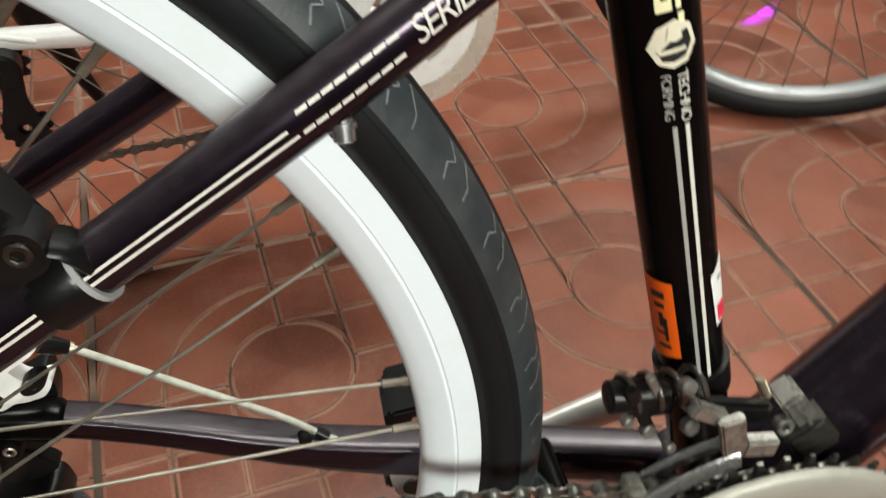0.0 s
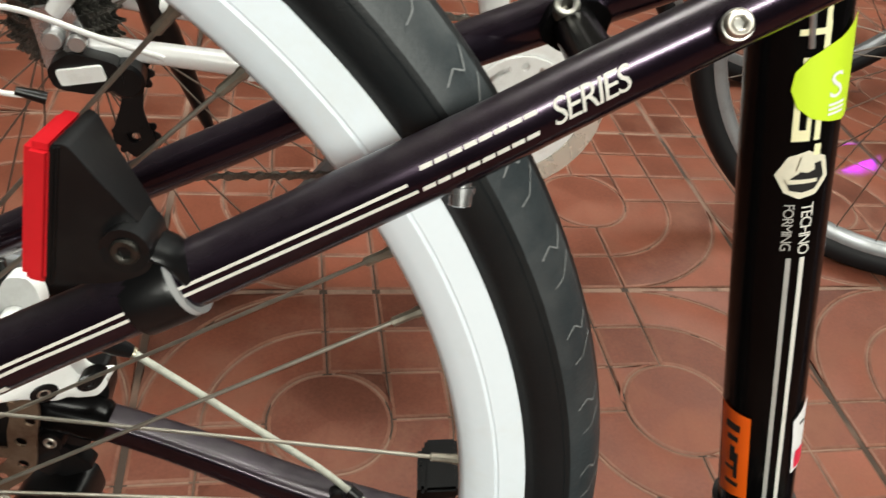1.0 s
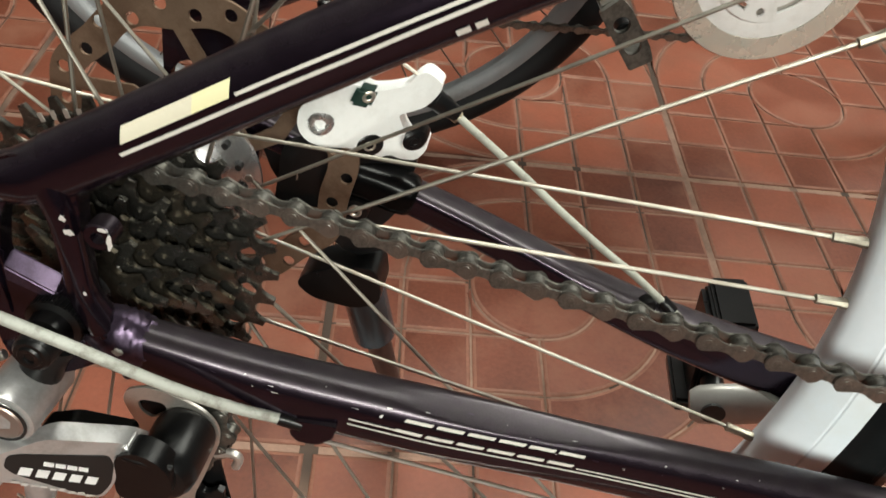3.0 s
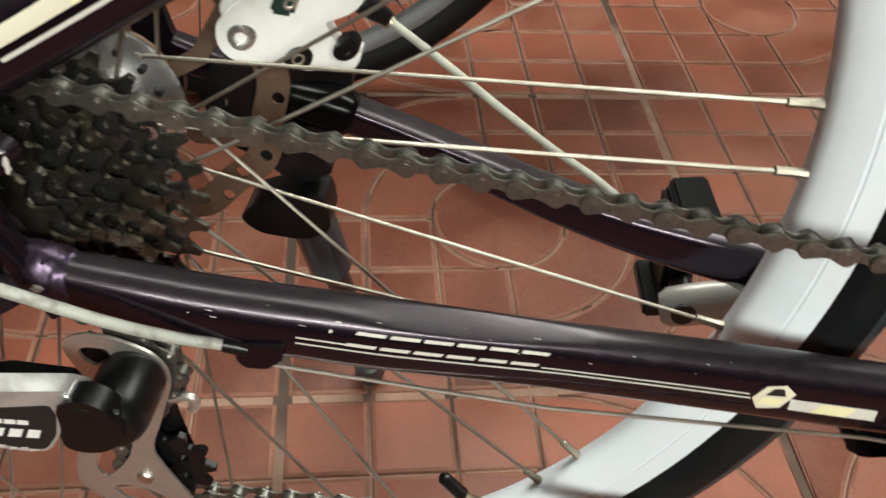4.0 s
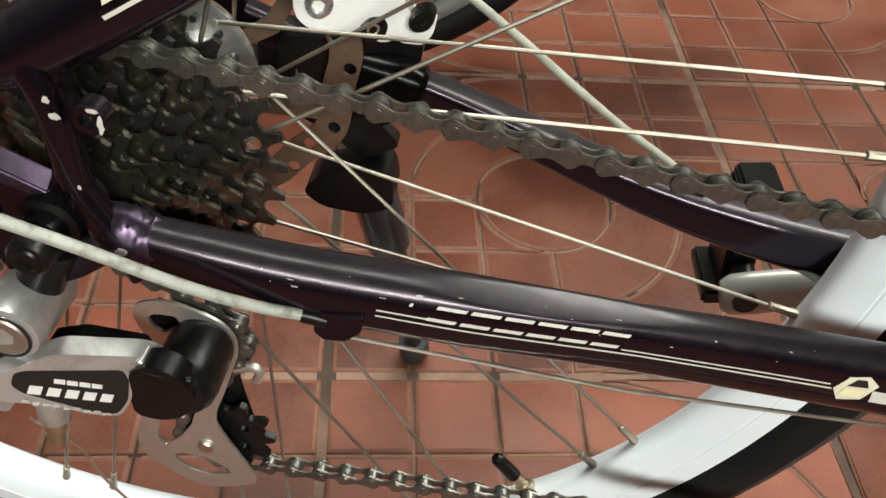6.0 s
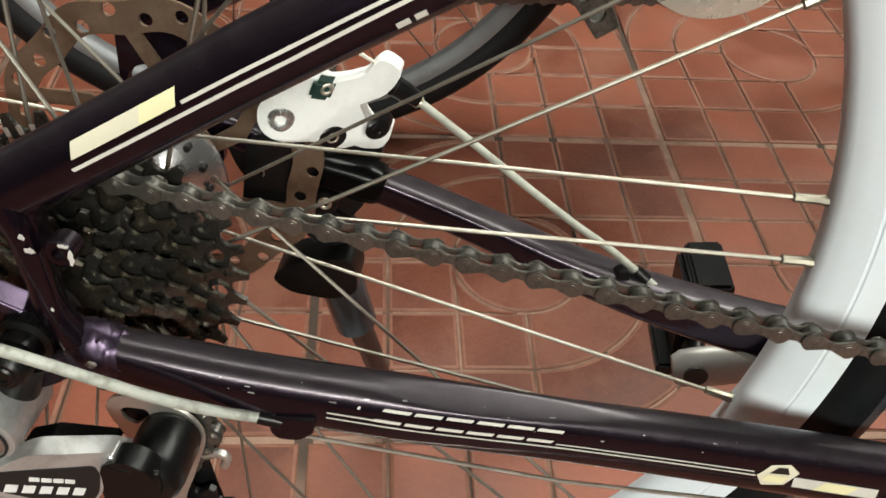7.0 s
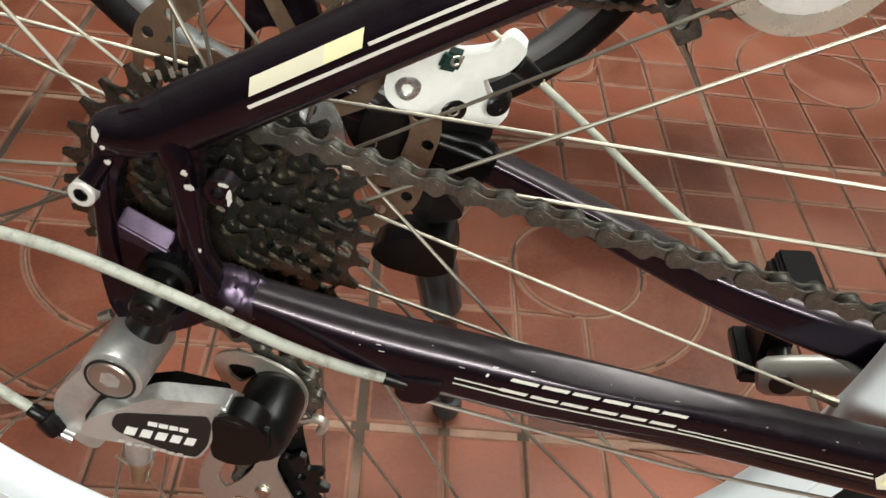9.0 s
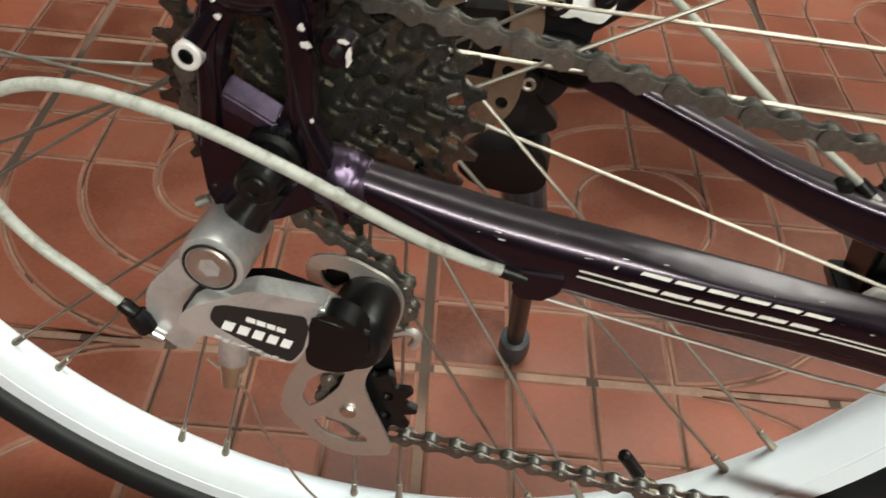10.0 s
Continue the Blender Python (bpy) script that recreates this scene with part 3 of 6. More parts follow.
# tubes of the bicycle
SS_R = smooth_path([(0.0079, -0.0740, 0.0629), (0.0440, -0.0688, 0.0850), (0.0849, -0.0633, 0.1104), (0.1263, -0.0579, 0.1349), (0.1788, -0.0511, 0.1649), (0.2543, -0.0415, 0.2102), (0.3057, -0.0342, 0.2431), (0.3600, -0.0250, 0.2760)], 6)
CS_R = smooth_path([(0.0204, -0.0754, -0.0032), (0.0664, -0.0712, -0.0153), (0.1264, -0.0664, -0.0239), (0.1865, -0.0591, -0.0334), (0.2469, -0.0497, -0.0449), (0.3257, -0.0400, -0.0583), (0.4370, -0.0300, -0.0750)], 6)
SS_L = smooth_path([(-0.0065, 0.0740, 0.0581), (0.0778, 0.0633, 0.1080), (0.1740, 0.0511, 0.1669), (0.2451, 0.0415, 0.2118), (0.3000, 0.0342, 0.2420), (0.3540, 0.0250, 0.2720)], 6)
CS_L = smooth_path([(0.0188, 0.0690, 0.0102), (0.0696, 0.0715, -0.0070), (0.1005, 0.0715, -0.0155), (0.1316, 0.0715, -0.0255), (0.1620, 0.0700, -0.0355), (0.1927, 0.0670, -0.0455), (0.2225, 0.0630, -0.0530), (0.2530, 0.0580, -0.0580), (0.2920, 0.0520, -0.0620), (0.3509, 0.0440, -0.0660), (0.4370, 0.0300, -0.0750)], 6)
ss_rad = lerp_radii(len(SS_R), [(0, 0.0092, 0.0112), (0.3, 0.0098, 0.0115), (0.7, 0.0092, 0.0106), (1, 0.0085, 0.0095)])
seat_stay = bpart("seat_stay", tube(SS_R, ss_rad, 24, (0, 1, 0)), PAINT, "dark purple painted seat stay with pale pinstripes")
bpart("seat_stay", tube(SS_L, 0.0092, 24, (0, 1, 0)), PAINT, "dark purple painted seat stay")
cs_rad = lerp_radii(len(CS_R), [(0, 0.0075, 0.0090), (0.12, 0.0095, 0.0118), (0.35, 0.0108, 0.0132), (0.52, 0.0092, 0.0136), (0.7, 0.0098, 0.0150), (1, 0.0105, 0.0170)])
cs_bm = tube(CS_R, cs_rad, 96, (0, 1, 0), square=0.78)
flat_n = Vector((0.19, -0.22, 0.96)).normalized()
for v in cs_bm.verts:
    # pressed flat along the top for chain and tyre clearance
    c = min(CS_R, key=lambda p: abs(p[0] - v.co.x))
    depth = 0.0116 + 0.0075 * min(1.0, ((v.co.x - 0.160) / 0.100) ** 2)
    over = (v.co - Vector(c)).dot(flat_n) - depth
    if over > 0:
        v.co -= flat_n * (over * 0.9)
chain_stay = bpart("chain_stay", cs_bm, PAINT, "dark purple painted chain stay with small scratches")
bpart("chain_stay", tube(CS_L, lerp_radii(len(CS_L), [(0, 0.0060, 0.0080), (0.12, 0.0090, 0.0074), (0.34, 0.0102, 0.0080), (0.5, 0.0106, 0.0090), (0.65, 0.0110, 0.0110), (1, 0.0120, 0.0160)]), 40, (0, 1, 0), square=0.5), PAINT, "dark purple chain stay with a flat satin top")
far_end = tube(smooth_path([(0.0700, 0.0690, -0.0080), (0.0850, 0.0700, -0.0110), (0.0960, 0.0710, -0.0140), (0.1030, 0.0712, -0.0160)], 4), lerp_radii(13, [(0, 0.0100, 0.0100), (0.6, 0.0118, 0.0108), (0.9, 0.0112, 0.0098), (1, 0.0098, 0.0080)]), 24, (0, 1, 0), square=0.75)
bpart("stay_end", far_end, BLACKPAINT, "glossy black forged end of the chain stay")
ST_A, ST_B = Vector((0.4508, 0, -0.0600)), Vector((0.3054, 0, 0.4820))
seat_tube = bpart("seat_tube", tube([ST_A, ST_A.lerp(ST_B, 0.3), ST_B], 0.0162, 40), BLACKPAINT, "black seat tube with cream marks and stickers")
DT_A, DT_B = Vector((0.4700, 0, -0.0780)), Vector((0.8510, 0, 0.4030))
bpart("down_tube", tube([DT_A, DT_A.lerp(DT_B, 0.5), DT_B], [0.0320, 0.0300, 0.0270], 36), PAINT, "thick dark purple down tube")
bpart("top_tube", tube([Vector((0.335, 0, 0.36)), Vector((0.90, 0, 0.43))], 0.016, 24), PAINT)
bpart("bottom_bracket_shell", lathe([(0.0, -0.036), (0.021, -0.036), (0.0225, -0.034), (0.0225, 0.034), (0.021, 0.036), (0.0, 0.036)], 36, BBX, BBZ), PAINT)
bridge = bpart("stay_bridge", tube([(0.2985, -0.036, 0.2390), (0.2985, 0.036, 0.2390)], 0.0078, 20), BLACKPAINT, "black bridge between the seat stays")
part("bridge_boss", plate(rounded([(0.2860, 0.2340), (0.2900, 0.2450), (0.3020, 0.2500), (0.3110, 0.2460), (0.3090, 0.2340), (0.2970, 0.2290)], 0.004), 0.0180, 0.0330, (), 0.002), BLACKPAINT, bridge, "black boss at the far end of the bridge")
part("bridge_bolt", hex_socket((0.2930, 0.0130, 0.2480), (-0.2, -0.7, 0.7), 0.0046, 0.006), CHAIN, bridge)
yoke = bpart("chain_stay_bridge", tube([(0.372, -0.036, -0.048), (0.372, 0.036, -0.050)], (0.010, 0.008), 18, (1, 0, 0)), BLACKPAINT, move=(-0.0090, 0, -0.0060))
part("mudguard_bracket", box(0.368, 0.0, -0.050, 0.010, 0.007, 0.052, 0.0015, Matrix.Rotation(radians(-32), 4, "Y")), DUSTY, yoke, "dusty grey bracket strip")

# dropout
drop_out = [(-0.0087, 0.0680), (-0.0020, 0.0725), (0.0080, 0.0740), (0.0180, 0.0700), (0.0195, 0.0600), (0.0180, 0.0440), (0.0185, 0.0180), (0.0280, 0.0090), (0.0300, -0.0060), (0.0200, -0.0070),
            (0.0100, -0.0150), (-0.0090, -0.0240), (-0.0180, -0.0130), (-0.0205, 0.0110), (-0.0170, 0.0300), (-0.0200, 0.0400), (-0.0165, 0.0560)]
drop_hole = [(-0.0079, 0.0490), (-0.0025, 0.0594), (0.0039, 0.0598), (0.0098, 0.0466), (0.0104, 0.0312), (0.0066, 0.0207), (-0.0010, 0.0230), (-0.0099, 0.0263), (-0.0111, 0.0329)]
dropout = bpart("dropout", plate(rounded(drop_out, 0.006), -0.0680, -0.0610, [rounded(drop_hole, 0.004)], 0.0012), PAINT, "dark purple forged dropout with chipped paint", move=(-0.0045, -0.0110, -0.0062))
part("tube_end", tube(smooth_path([(-0.0140, -0.0655, 0.0575), (-0.0100, -0.0650, 0.0610), (0.0010, -0.0635, 0.0632), (0.0124, -0.0615, 0.0690)], 5), lerp_radii(16, [(0, 0.0030, 0.0022), (0.12, 0.0058, 0.0056), (0.33, 0.0070, 0.0076), (0.66, 0.0092, 0.0098), (1, 0.0094, 0.0106)]), 24, (0, 1, 0)), PAINT, dropout)
limb = tube(smooth_path([(0.0085, -0.0650, 0.0660), (0.0128, -0.0665, 0.0540), (0.0148, -0.0672, 0.0380), (0.0160, -0.0672, 0.0230), (0.0215, -0.0668, 0.0090)], 5), lerp_radii(21, [(0, 0.0062, 0.0062), (0.3, 0.0050, 0.0048), (0.6, 0.0046, 0.0044), (1, 0.0058, 0.0054)]), 20, (0, 1, 0), square=0.8)
part("forged_limb", limb, PAINT, dropout)
limb = tube(smooth_path([(-0.0120, -0.0650, 0.0580), (-0.0150, -0.0660, 0.0420), (-0.0150, -0.0665, 0.0250), (-0.0150, -0.0662, 0.0080)], 5), lerp_radii(16, [(0, 0.0042, 0.0040), (0.5, 0.0034, 0.0034), (1, 0.0040, 0.0046)]), 16, (0, 1, 0), square=0.8)
part("forged_limb", limb, PAINT, dropout)
weld = tube(smooth_path([(0.0170, -0.0650, 0.0080), (0.0240, -0.0645, 0.0045), (0.0300, -0.0638, 0.0015), (0.0360, -0.0632, -0.0010)], 5), lerp_radii(16, [(0, 0.0060, 0.0080), (0.35, 0.0092, 0.0112), (0.7, 0.0096, 0.0112), (1, 0.0084, 0.0102)]), 28, (0, 1, 0))
rnd_w = random.Random(8)
for v in weld.verts:
    v.co += Vector((rnd_w.uniform(-1, 1), rnd_w.uniform(-1, 1), rnd_w.uniform(-1, 1))) * 0.0006
part("stay_end", weld, mat("lilac_worn_lit_paint", (0.075, 0.055, 0.088), 0.32, 0.85, 0.5, 150, 0.4, 1500, 0.1, 400, stain=(0.02, 0.015, 0.022), stain_amount=0.85, stain_scale=60), dropout, "lumpy welded stay end with worn lilac paint")
part("mudguard_eyelet", tube([(-0.0115, -0.066, 0.0540), (-0.0155, -0.068, 0.0470), (-0.0188, -0.0690, 0.0406)], [0.0034, 0.0036, 0.0042], 16), PAINT, dropout)


def eyelet(cx, cz, y0, y1, r, hole, name, material, label=""):
    part(name, lathe([(r, y0 + 0.0006), (r - 0.0006, y0), (hole, y0), (hole, y1), (r, y1)], 26, cx, cz, closed=True), material, dropout, label)


eyelet(-0.0188, 0.0406, -0.0735, -0.0640, 0.0046, 0.0025, "threaded_eyelet", CHIP, "bare metal ring of a mudguard eyelet")
eyelet(-0.0188, 0.0406, -0.0736, -0.0650, 0.0026, 0.0018, "eyelet_bore", PLASTIC)
eyelet(0.0258, 0.0500, -0.0712, -0.0640, 0.0050, 0.0023, "rack_eyelet", PAINT, "painted rack eyelet")
edge_glint = bmesh.new()
ledge = [[edge_glint.verts.new(v) for v in row] for row in (
    [(-0.0106, -0.0690, 0.0285), (-0.0088, -0.0690, 0.0278), (0.0052, -0.0690, 0.0213), (0.0068, -0.0690, 0.0206)],
    [(-0.0096, -0.0646, 0.0326), (-0.0080, -0.0642, 0.0334), (0.0062, -0.0642, 0.0266), (0.0080, -0.0646, 0.0254)],
    [(-0.0096, -0.0612, 0.0240), (-0.0080, -0.0612, 0.0240), (0.0062, -0.0612, 0.0180), (0.0080, -0.0612, 0.0180)],
    [(-0.0106, -0.0690, 0.0225), (-0.0088, -0.0690, 0.0220), (0.0052, -0.0690, 0.0170), (0.0068, -0.0690, 0.0160)])]
for a, b in zip(ledge, ledge[1:] + ledge[:1]):
    for k in range(3):
        edge_glint.faces.new((a[k], a[k + 1], b[k + 1], b[k]))
for k in (0, 3):
    edge_glint.faces.new([row[k] for row in ledge])
bmesh.ops.recalc_face_normals(edge_glint, faces=edge_glint.faces)
bmesh.ops.bevel(edge_glint, geom=[e for e in edge_glint.edges if e.calc_face_angle(0) > radians(35)], offset=0.0006, segments=2, affect="EDGES", clamp_overlap=True)
# Lighter lilac than the dropout's paint, imitating light caught on this ledge.
part("window_ledge", edge_glint, MATS["lilac_worn_lit_paint"], dropout, "purple ledge under the dropout window, paler for its sheen")
weld = tube([(0.0215 + 0.0085 * k / 22, -0.0694 - 0.0010 * math.sin(math.pi * k / 22), 0.0135 - 0.0240 * k / 22) for k in range(23)], [0.0022 + 0.0003 * (k % 4 == 1) for k in range(23)], 12)
part("weld_bead", weld, PAINT, dropout)


def chip(cx, cy, cz, sx, sz, seed, parent, nrm=(0, -1, 0)):
    """A small uneven flake of bare metal where the paint is gone."""
    rnd = random.Random(seed)
    bm = bmesh.new()
    n = 14
    d = Vector(nrm).normalized()
    u = Vector((1, 0, 0)) - d * d.x
    u.normalize()
    v = d.cross(u)
    ring = [bm.verts.new(Vector((cx, cy, cz)) + u * (sx * math.cos(2 * math.pi * k / n) * rnd.uniform(0.6, 1.1)) + v * (sz * math.sin(2 * math.pi * k / n) * rnd.uniform(0.6, 1.1)) + d * 0.0002) for k in range(n)]
    mid = bm.verts.new(Vector((cx, cy, cz)) + d * 0.0004)
    for k in range(n):
        bm.faces.new((ring[k], ring[(k + 1) % n], mid))
    part("paint_chip", bm, CHIP, parent)


for i, (cx, cz, sx, sz) in enumerate(((-0.0118, 0.0635, 0.0013, 0.0032), (-0.0085, 0.0545, 0.0014, 0.0012), (0.0160, 0.0560, 0.0012, 0.0015), (0.0175, 0.0510, 0.0020, 0.0014), (0.0195, 0.0270, 0.0008, 0.0010), (-0.0100, 0.0590, 0.0010, 0.0010))):
    chip(cx, -0.0722 if cz < 0.0575 else -0.0716, cz, sx, sz, i, dropout)
chip(0.0298, -0.0714, 0.0495, 0.0010, 0.0038, 21, dropout, (0.3, -1, 0))
chip(0.0280, -0.0714, 0.0538, 0.0018, 0.0010, 22, dropout)
chip(0.0290, -0.0742, 0.0050, 0.0022, 0.0016, 23, dropout, (0, -1, 0.6))
bpart("dropout", plate(rounded([(-0.012, 0.066), (0.006, 0.076), (0.02, 0.066), (0.034, 0.020), (0.034, -0.004), (0.004, -0.016), (-0.014, 0.0)], 0.006), 0.0600, 0.0660, [circle(0.002, 0.035, 0.012, 18)], 0.001), PAINT, "dark purple dropout beside the brake", move=(-0.0110, 0.0060, -0.0090))

# axle nut and hanger
axle = bpart("axle_nut", lathe([(0.0, -0.0835), (0.0055, -0.0835), (0.0070, -0.0820), (0.0075, -0.0770), (0.0098, -0.0760), (0.0100, -0.0690), (0.0090, -0.0680), (0.0, -0.0680)], 40, HX, HZ), PLASTIC, "oily black knurled axle nut", move=(0.0020, -0.0080, 0.0040))
knurl = bmesh.new()
for k in range(40):
    a = 2 * math.pi * k / 40
    box(HX + 0.0100 * math.cos(a), -0.0725, HZ + 0.0100 * math.sin(a), 0.0006, 0.0064, 0.0008, 0, Matrix.Rotation(-a, 4, "Y"), knurl)
tagged(part("knurling", knurl, PLASTIC, axle), kind="stuff")

# rear derailleur
MECH = (-0.0017, -0.0125, -0.0023)
UNDO = tuple(-v for v in MECH)
mech = bpart("rear_derailleur", lathe([(0.0, -0.0870), (0.0088, -0.0870), (0.0090, -0.0862), (0.0094, -0.0862), (0.0112, -0.0855), (0.0116, -0.0840), (0.0120, -0.0590), (0.0110, -0.0570), (0.0, -0.0570)], 40, -0.0125, -0.0300), SATIN, "silver and black rear derailleur with worn cage", move=MECH)
part("pivot_cap", hex_socket((-0.0125, -0.0876, -0.0300), (0, -1, 0), 0.0082, 0.0015), mat("brown_grey_cap", (0.42, 0.34, 0.30), 0.4, 0.8, 0.1, 100), mech, "brownish steel pivot bolt with hex socket")
# A black ring draws the shade of the groove round the cap.
part("cap_groove", lathe([(0.0084, -0.0868), (0.0095, -0.0868), (0.0095, -0.0872), (0.0084, -0.0872)], 36, -0.0125, -0.0300, closed=True), INK_SHADE, mech)
part("hanger_knuckle", tube([(0.0036, -0.0620, 0.0050), (0.0036, -0.0700, 0.0050), (0.0036, -0.0850, 0.0050), (0.0036, -0.0862, 0.0050)], [0.0086, 0.0078, 0.0066, 0.0056], 32), PLASTIC, mech, "black hanger knuckle")
part("hanger_bolt", hex_socket((0.0036, -0.0870, 0.0050), (0, -1, 0), 0.0043, 0.003), PLASTIC, mech, "black hex bolt")
part("knuckle_arm", tube([(0.003, -0.068, -0.002), (-0.003, -0.067, -0.013), (-0.010, -0.066, -0.026)], [0.0080, 0.0070, 0.0085], 20), PLASTIC, mech)
part("stop_screw", rod((-0.0190, -0.0690, -0.0155), (-0.0235, -0.0700, -0.0180), 0.0020, 10, 0.0004), STEEL, mech)
part("body_lobe", plate(rounded([(-0.0246, -0.0311), (-0.0331, -0.0420), (-0.0389, -0.0493), (-0.0411, -0.0591), (-0.0394, -0.0707), (-0.0351, -0.0747), (-0.0307, -0.0779), (-0.0258, -0.0778), (-0.0226, -0.0726), (-0.0130, -0.0600), (-0.0150, -0.0380)], 0.007), -0.0820, -0.0660, (), 0.0022), SATIN, mech, "silver parallelogram body")


def swing(bm):
    """Turns the parallelogram's plates inwards, as it stands with the chain on a large cog."""
    for v in bm.verts:
        v.co.y += 0.85 * (v.co.x + 0.0093)
    return bm


link_out = [(-0.0160, -0.0405), (-0.0098, -0.0408), (-0.0006, -0.0402), (0.0192, -0.0557), (0.0242, -0.0626), (0.0218, -0.0641), (0.0159, -0.0605), (0.0173, -0.0662), (0.0153, -0.0777), (0.0114, -0.0837),
            (0.0048, -0.0770), (-0.0054, -0.0632), (-0.0151, -0.0532), (-0.0192, -0.0476), (-0.0187, -0.0430)]
part("outer_link", swing(plate(rounded(link_out, 0.0026), -0.0905, -0.0815, (), 0.0013)), SATIN, mech, "silver outer link plate")
# Black plate set in for the shade between link and body.
part("link_gap", swing(plate(rounded([(-0.0185, -0.0415), (-0.0204, -0.0440), (-0.0208, -0.0485), (-0.0170, -0.0530), (-0.0145, -0.0510), (-0.0145, -0.0430)], 0.002, 2), -0.0835, -0.0760)), INK_SHADE, mech)
label_out = [(-0.0100, -0.0426), (-0.0073, -0.0435), (0.0150, -0.0600), (0.0161, -0.0666), (0.0145, -0.0768), (0.0110, -0.0815), (0.0057, -0.0762), (-0.0038, -0.0617), (-0.0096, -0.0526), (-0.0114, -0.0473)]
label_plate = part("label_plate", swing(plate(rounded(label_out, 0.0018), -0.0910, -0.0902, (), 0.0002)), INK_SHADE, mech, "black label plate with pale worn marks")


def mark_bar(x0, x1, drop, z0, h, slant, bm):
    """A plain bar on the label plate; it follows the plate's slope."""
    plate([(x0, z0 - drop * x0), (x1, z0 - drop * x1), (x1 + slant, z0 + h - drop * (x1 + slant)), (x0 + slant, z0 + h - drop * (x0 + slant))], -0.0913, -0.0909, (), 0, bm)


for k in range(4):
    bar = bmesh.new()
    mark_bar(-0.0018 + 0.0028 * k, 0.0006 + 0.0028 * k, 1.08, -0.0553, 0.0022, 0.0003, bar)
    part("worn_mark", swing(bar), PAPER, label_plate)
for k in range(5):
    bar = bmesh.new()
    mark_bar(-0.0085 + 0.0040 * k, -0.0057 + 0.0040 * k, 1.08, -0.0626, 0.0044, 0.0012, bar)
    part("worn_mark", swing(bar), PAPER, label_plate)
scuffs = bmesh.new()
rnd_s = random.Random(12)
for k in range(9):
    x = -0.0105 + 0.0022 * k
    z = -0.0562 - 1.22 * (x + 0.0108) + rnd_s.uniform(-0.0005, 0.0005)
    plate([(x, z), (x + rnd_s.uniform(0.0012, 0.0024), z - 0.0016), (x + 0.0018, z - 0.0004 - rnd_s.uniform(0, 0.0006)), (x + 0.0004, z + 0.0008)], -0.0914, -0.0909, (), 0, scuffs)
tagged(part("scuff", swing(scuffs), CHIP, label_plate, "scuffed lower edge"), kind="stuff")
part("inner_link", swing(plate(rounded([(-0.0080, -0.0452), (0.0000, -0.0482), (0.0150, -0.0640), (0.0160, -0.0690), (-0.0010, -0.0540), (-0.0080, -0.0510)], 0.0015), -0.0790, -0.0680, (), 0.001)), PLASTIC, mech)
housing = lathe([(0.0, -0.0785), (0.0075, -0.0785), (0.0108, -0.0773), (0.0128, -0.0743), (0.0136, -0.0695), (0.0136, -0.0520), (0.0130, -0.0490), (0.0, -0.0490)], 44, 0.0300, -0.0795)
knuckle = part("rear_knuckle", housing, PLASTIC, mech, "black plastic spring housing")
knuckle.location = UNDO
arm_out = [(0.0146, -0.0640), (0.0232, -0.0590), (0.0325, -0.0630), (0.0375, -0.0710), (0.0375, -0.0800), (0.0312, -0.0880), (0.0221, -0.0908), (0.0133, -0.0890), (0.0128, -0.0758)]
part("knuckle_arm", plate(rounded(arm_out, 0.006), -0.0815, -0.0710, (), 0.0040), PLASTIC, knuckle)
part("knuckle_ridge", tube(smooth_path([(0.0180, -0.0800, -0.0640), (0.0270, -0.0800, -0.0655), (0.0360, -0.0775, -0.0690)], 4), 0.0018, 12), PLASTIC, knuckle)
part("link_pin", rod((0.0200, -0.0672, -0.0590), (0.0200, -0.0580, -0.0590), 0.0017, 16, 0.0005), ALU, mech, "silver pivot pin")
part("screw_boss", tube([(-0.0085, -0.0790, -0.0620), (-0.0095, -0.0800, -0.0790), (-0.0096, -0.0800, -0.0800)], [0.0056, 0.0056, 0.0048], 20), SATIN, mech)
part("cable_bolt", tube([(-0.0096, -0.0800, -0.0795), (-0.0097, -0.0800, -0.0835), (-0.0098, -0.0801, -0.0838), (-0.0112, -0.0804, -0.0935), (-0.0113, -0.0804, -0.0945)], [0.0050, 0.0050, 0.0044, 0.0034, 0.0024], 20), BRASS, mech, "brassy limit screw barrel")
cage_out = [(0.0012, -0.0692), (0.0038, -0.0631), (0.0112, -0.0599), (0.0206, -0.0600), (0.0313, -0.0638), (0.0395, -0.0683), (0.0442, -0.0768), (0.0436, -0.0871), (0.0397, -0.0986), (0.0356, -0.1124), (0.0306, -0.1264), (0.0299, -0.1343), (0.0341, -0.1453),
            (0.0399, -0.1580), (0.0460, -0.1733), (0.0451, -0.1786), (0.0288, -0.1852), (0.0170, -0.1854), (0.0065, -0.1794), (-0.0026, -0.1708), (-0.0096, -0.1636), (-0.0095, -0.1525), (-0.0063, -0.1390), (-0.0014, -0.1272), (0.0098, -0.0938), (0.0063, -0.0831), (0.0029, -0.0756)]
cage_slot = [(0.0060, -0.1640), (0.0113, -0.1603), (0.0226, -0.1621), (0.0330, -0.1690), (0.0339, -0.1726), (0.0232, -0.1755), (0.0115, -0.1717)]
low_window = [(0.0005, -0.1492), (0.0035, -0.1376), (0.0094, -0.1306), (0.0212, -0.1268), (0.0180, -0.1381), (0.0110, -0.1493), (0.0037, -0.1563)]
top_window = [(0.0077, -0.0695), (0.0114, -0.0675), (0.0199, -0.0675), (0.0211, -0.0720), (0.0138, -0.0782), (0.0094, -0.0752)]
cage = part("cage_plate", plate(rounded(cage_out, 0.005), -0.0478, -0.0462, [rounded(w, 0.0022) for w in (cage_slot, low_window, top_window)], 0.0005), PLATE, mech, "brushed steel outer cage plate")
cage.location = UNDO
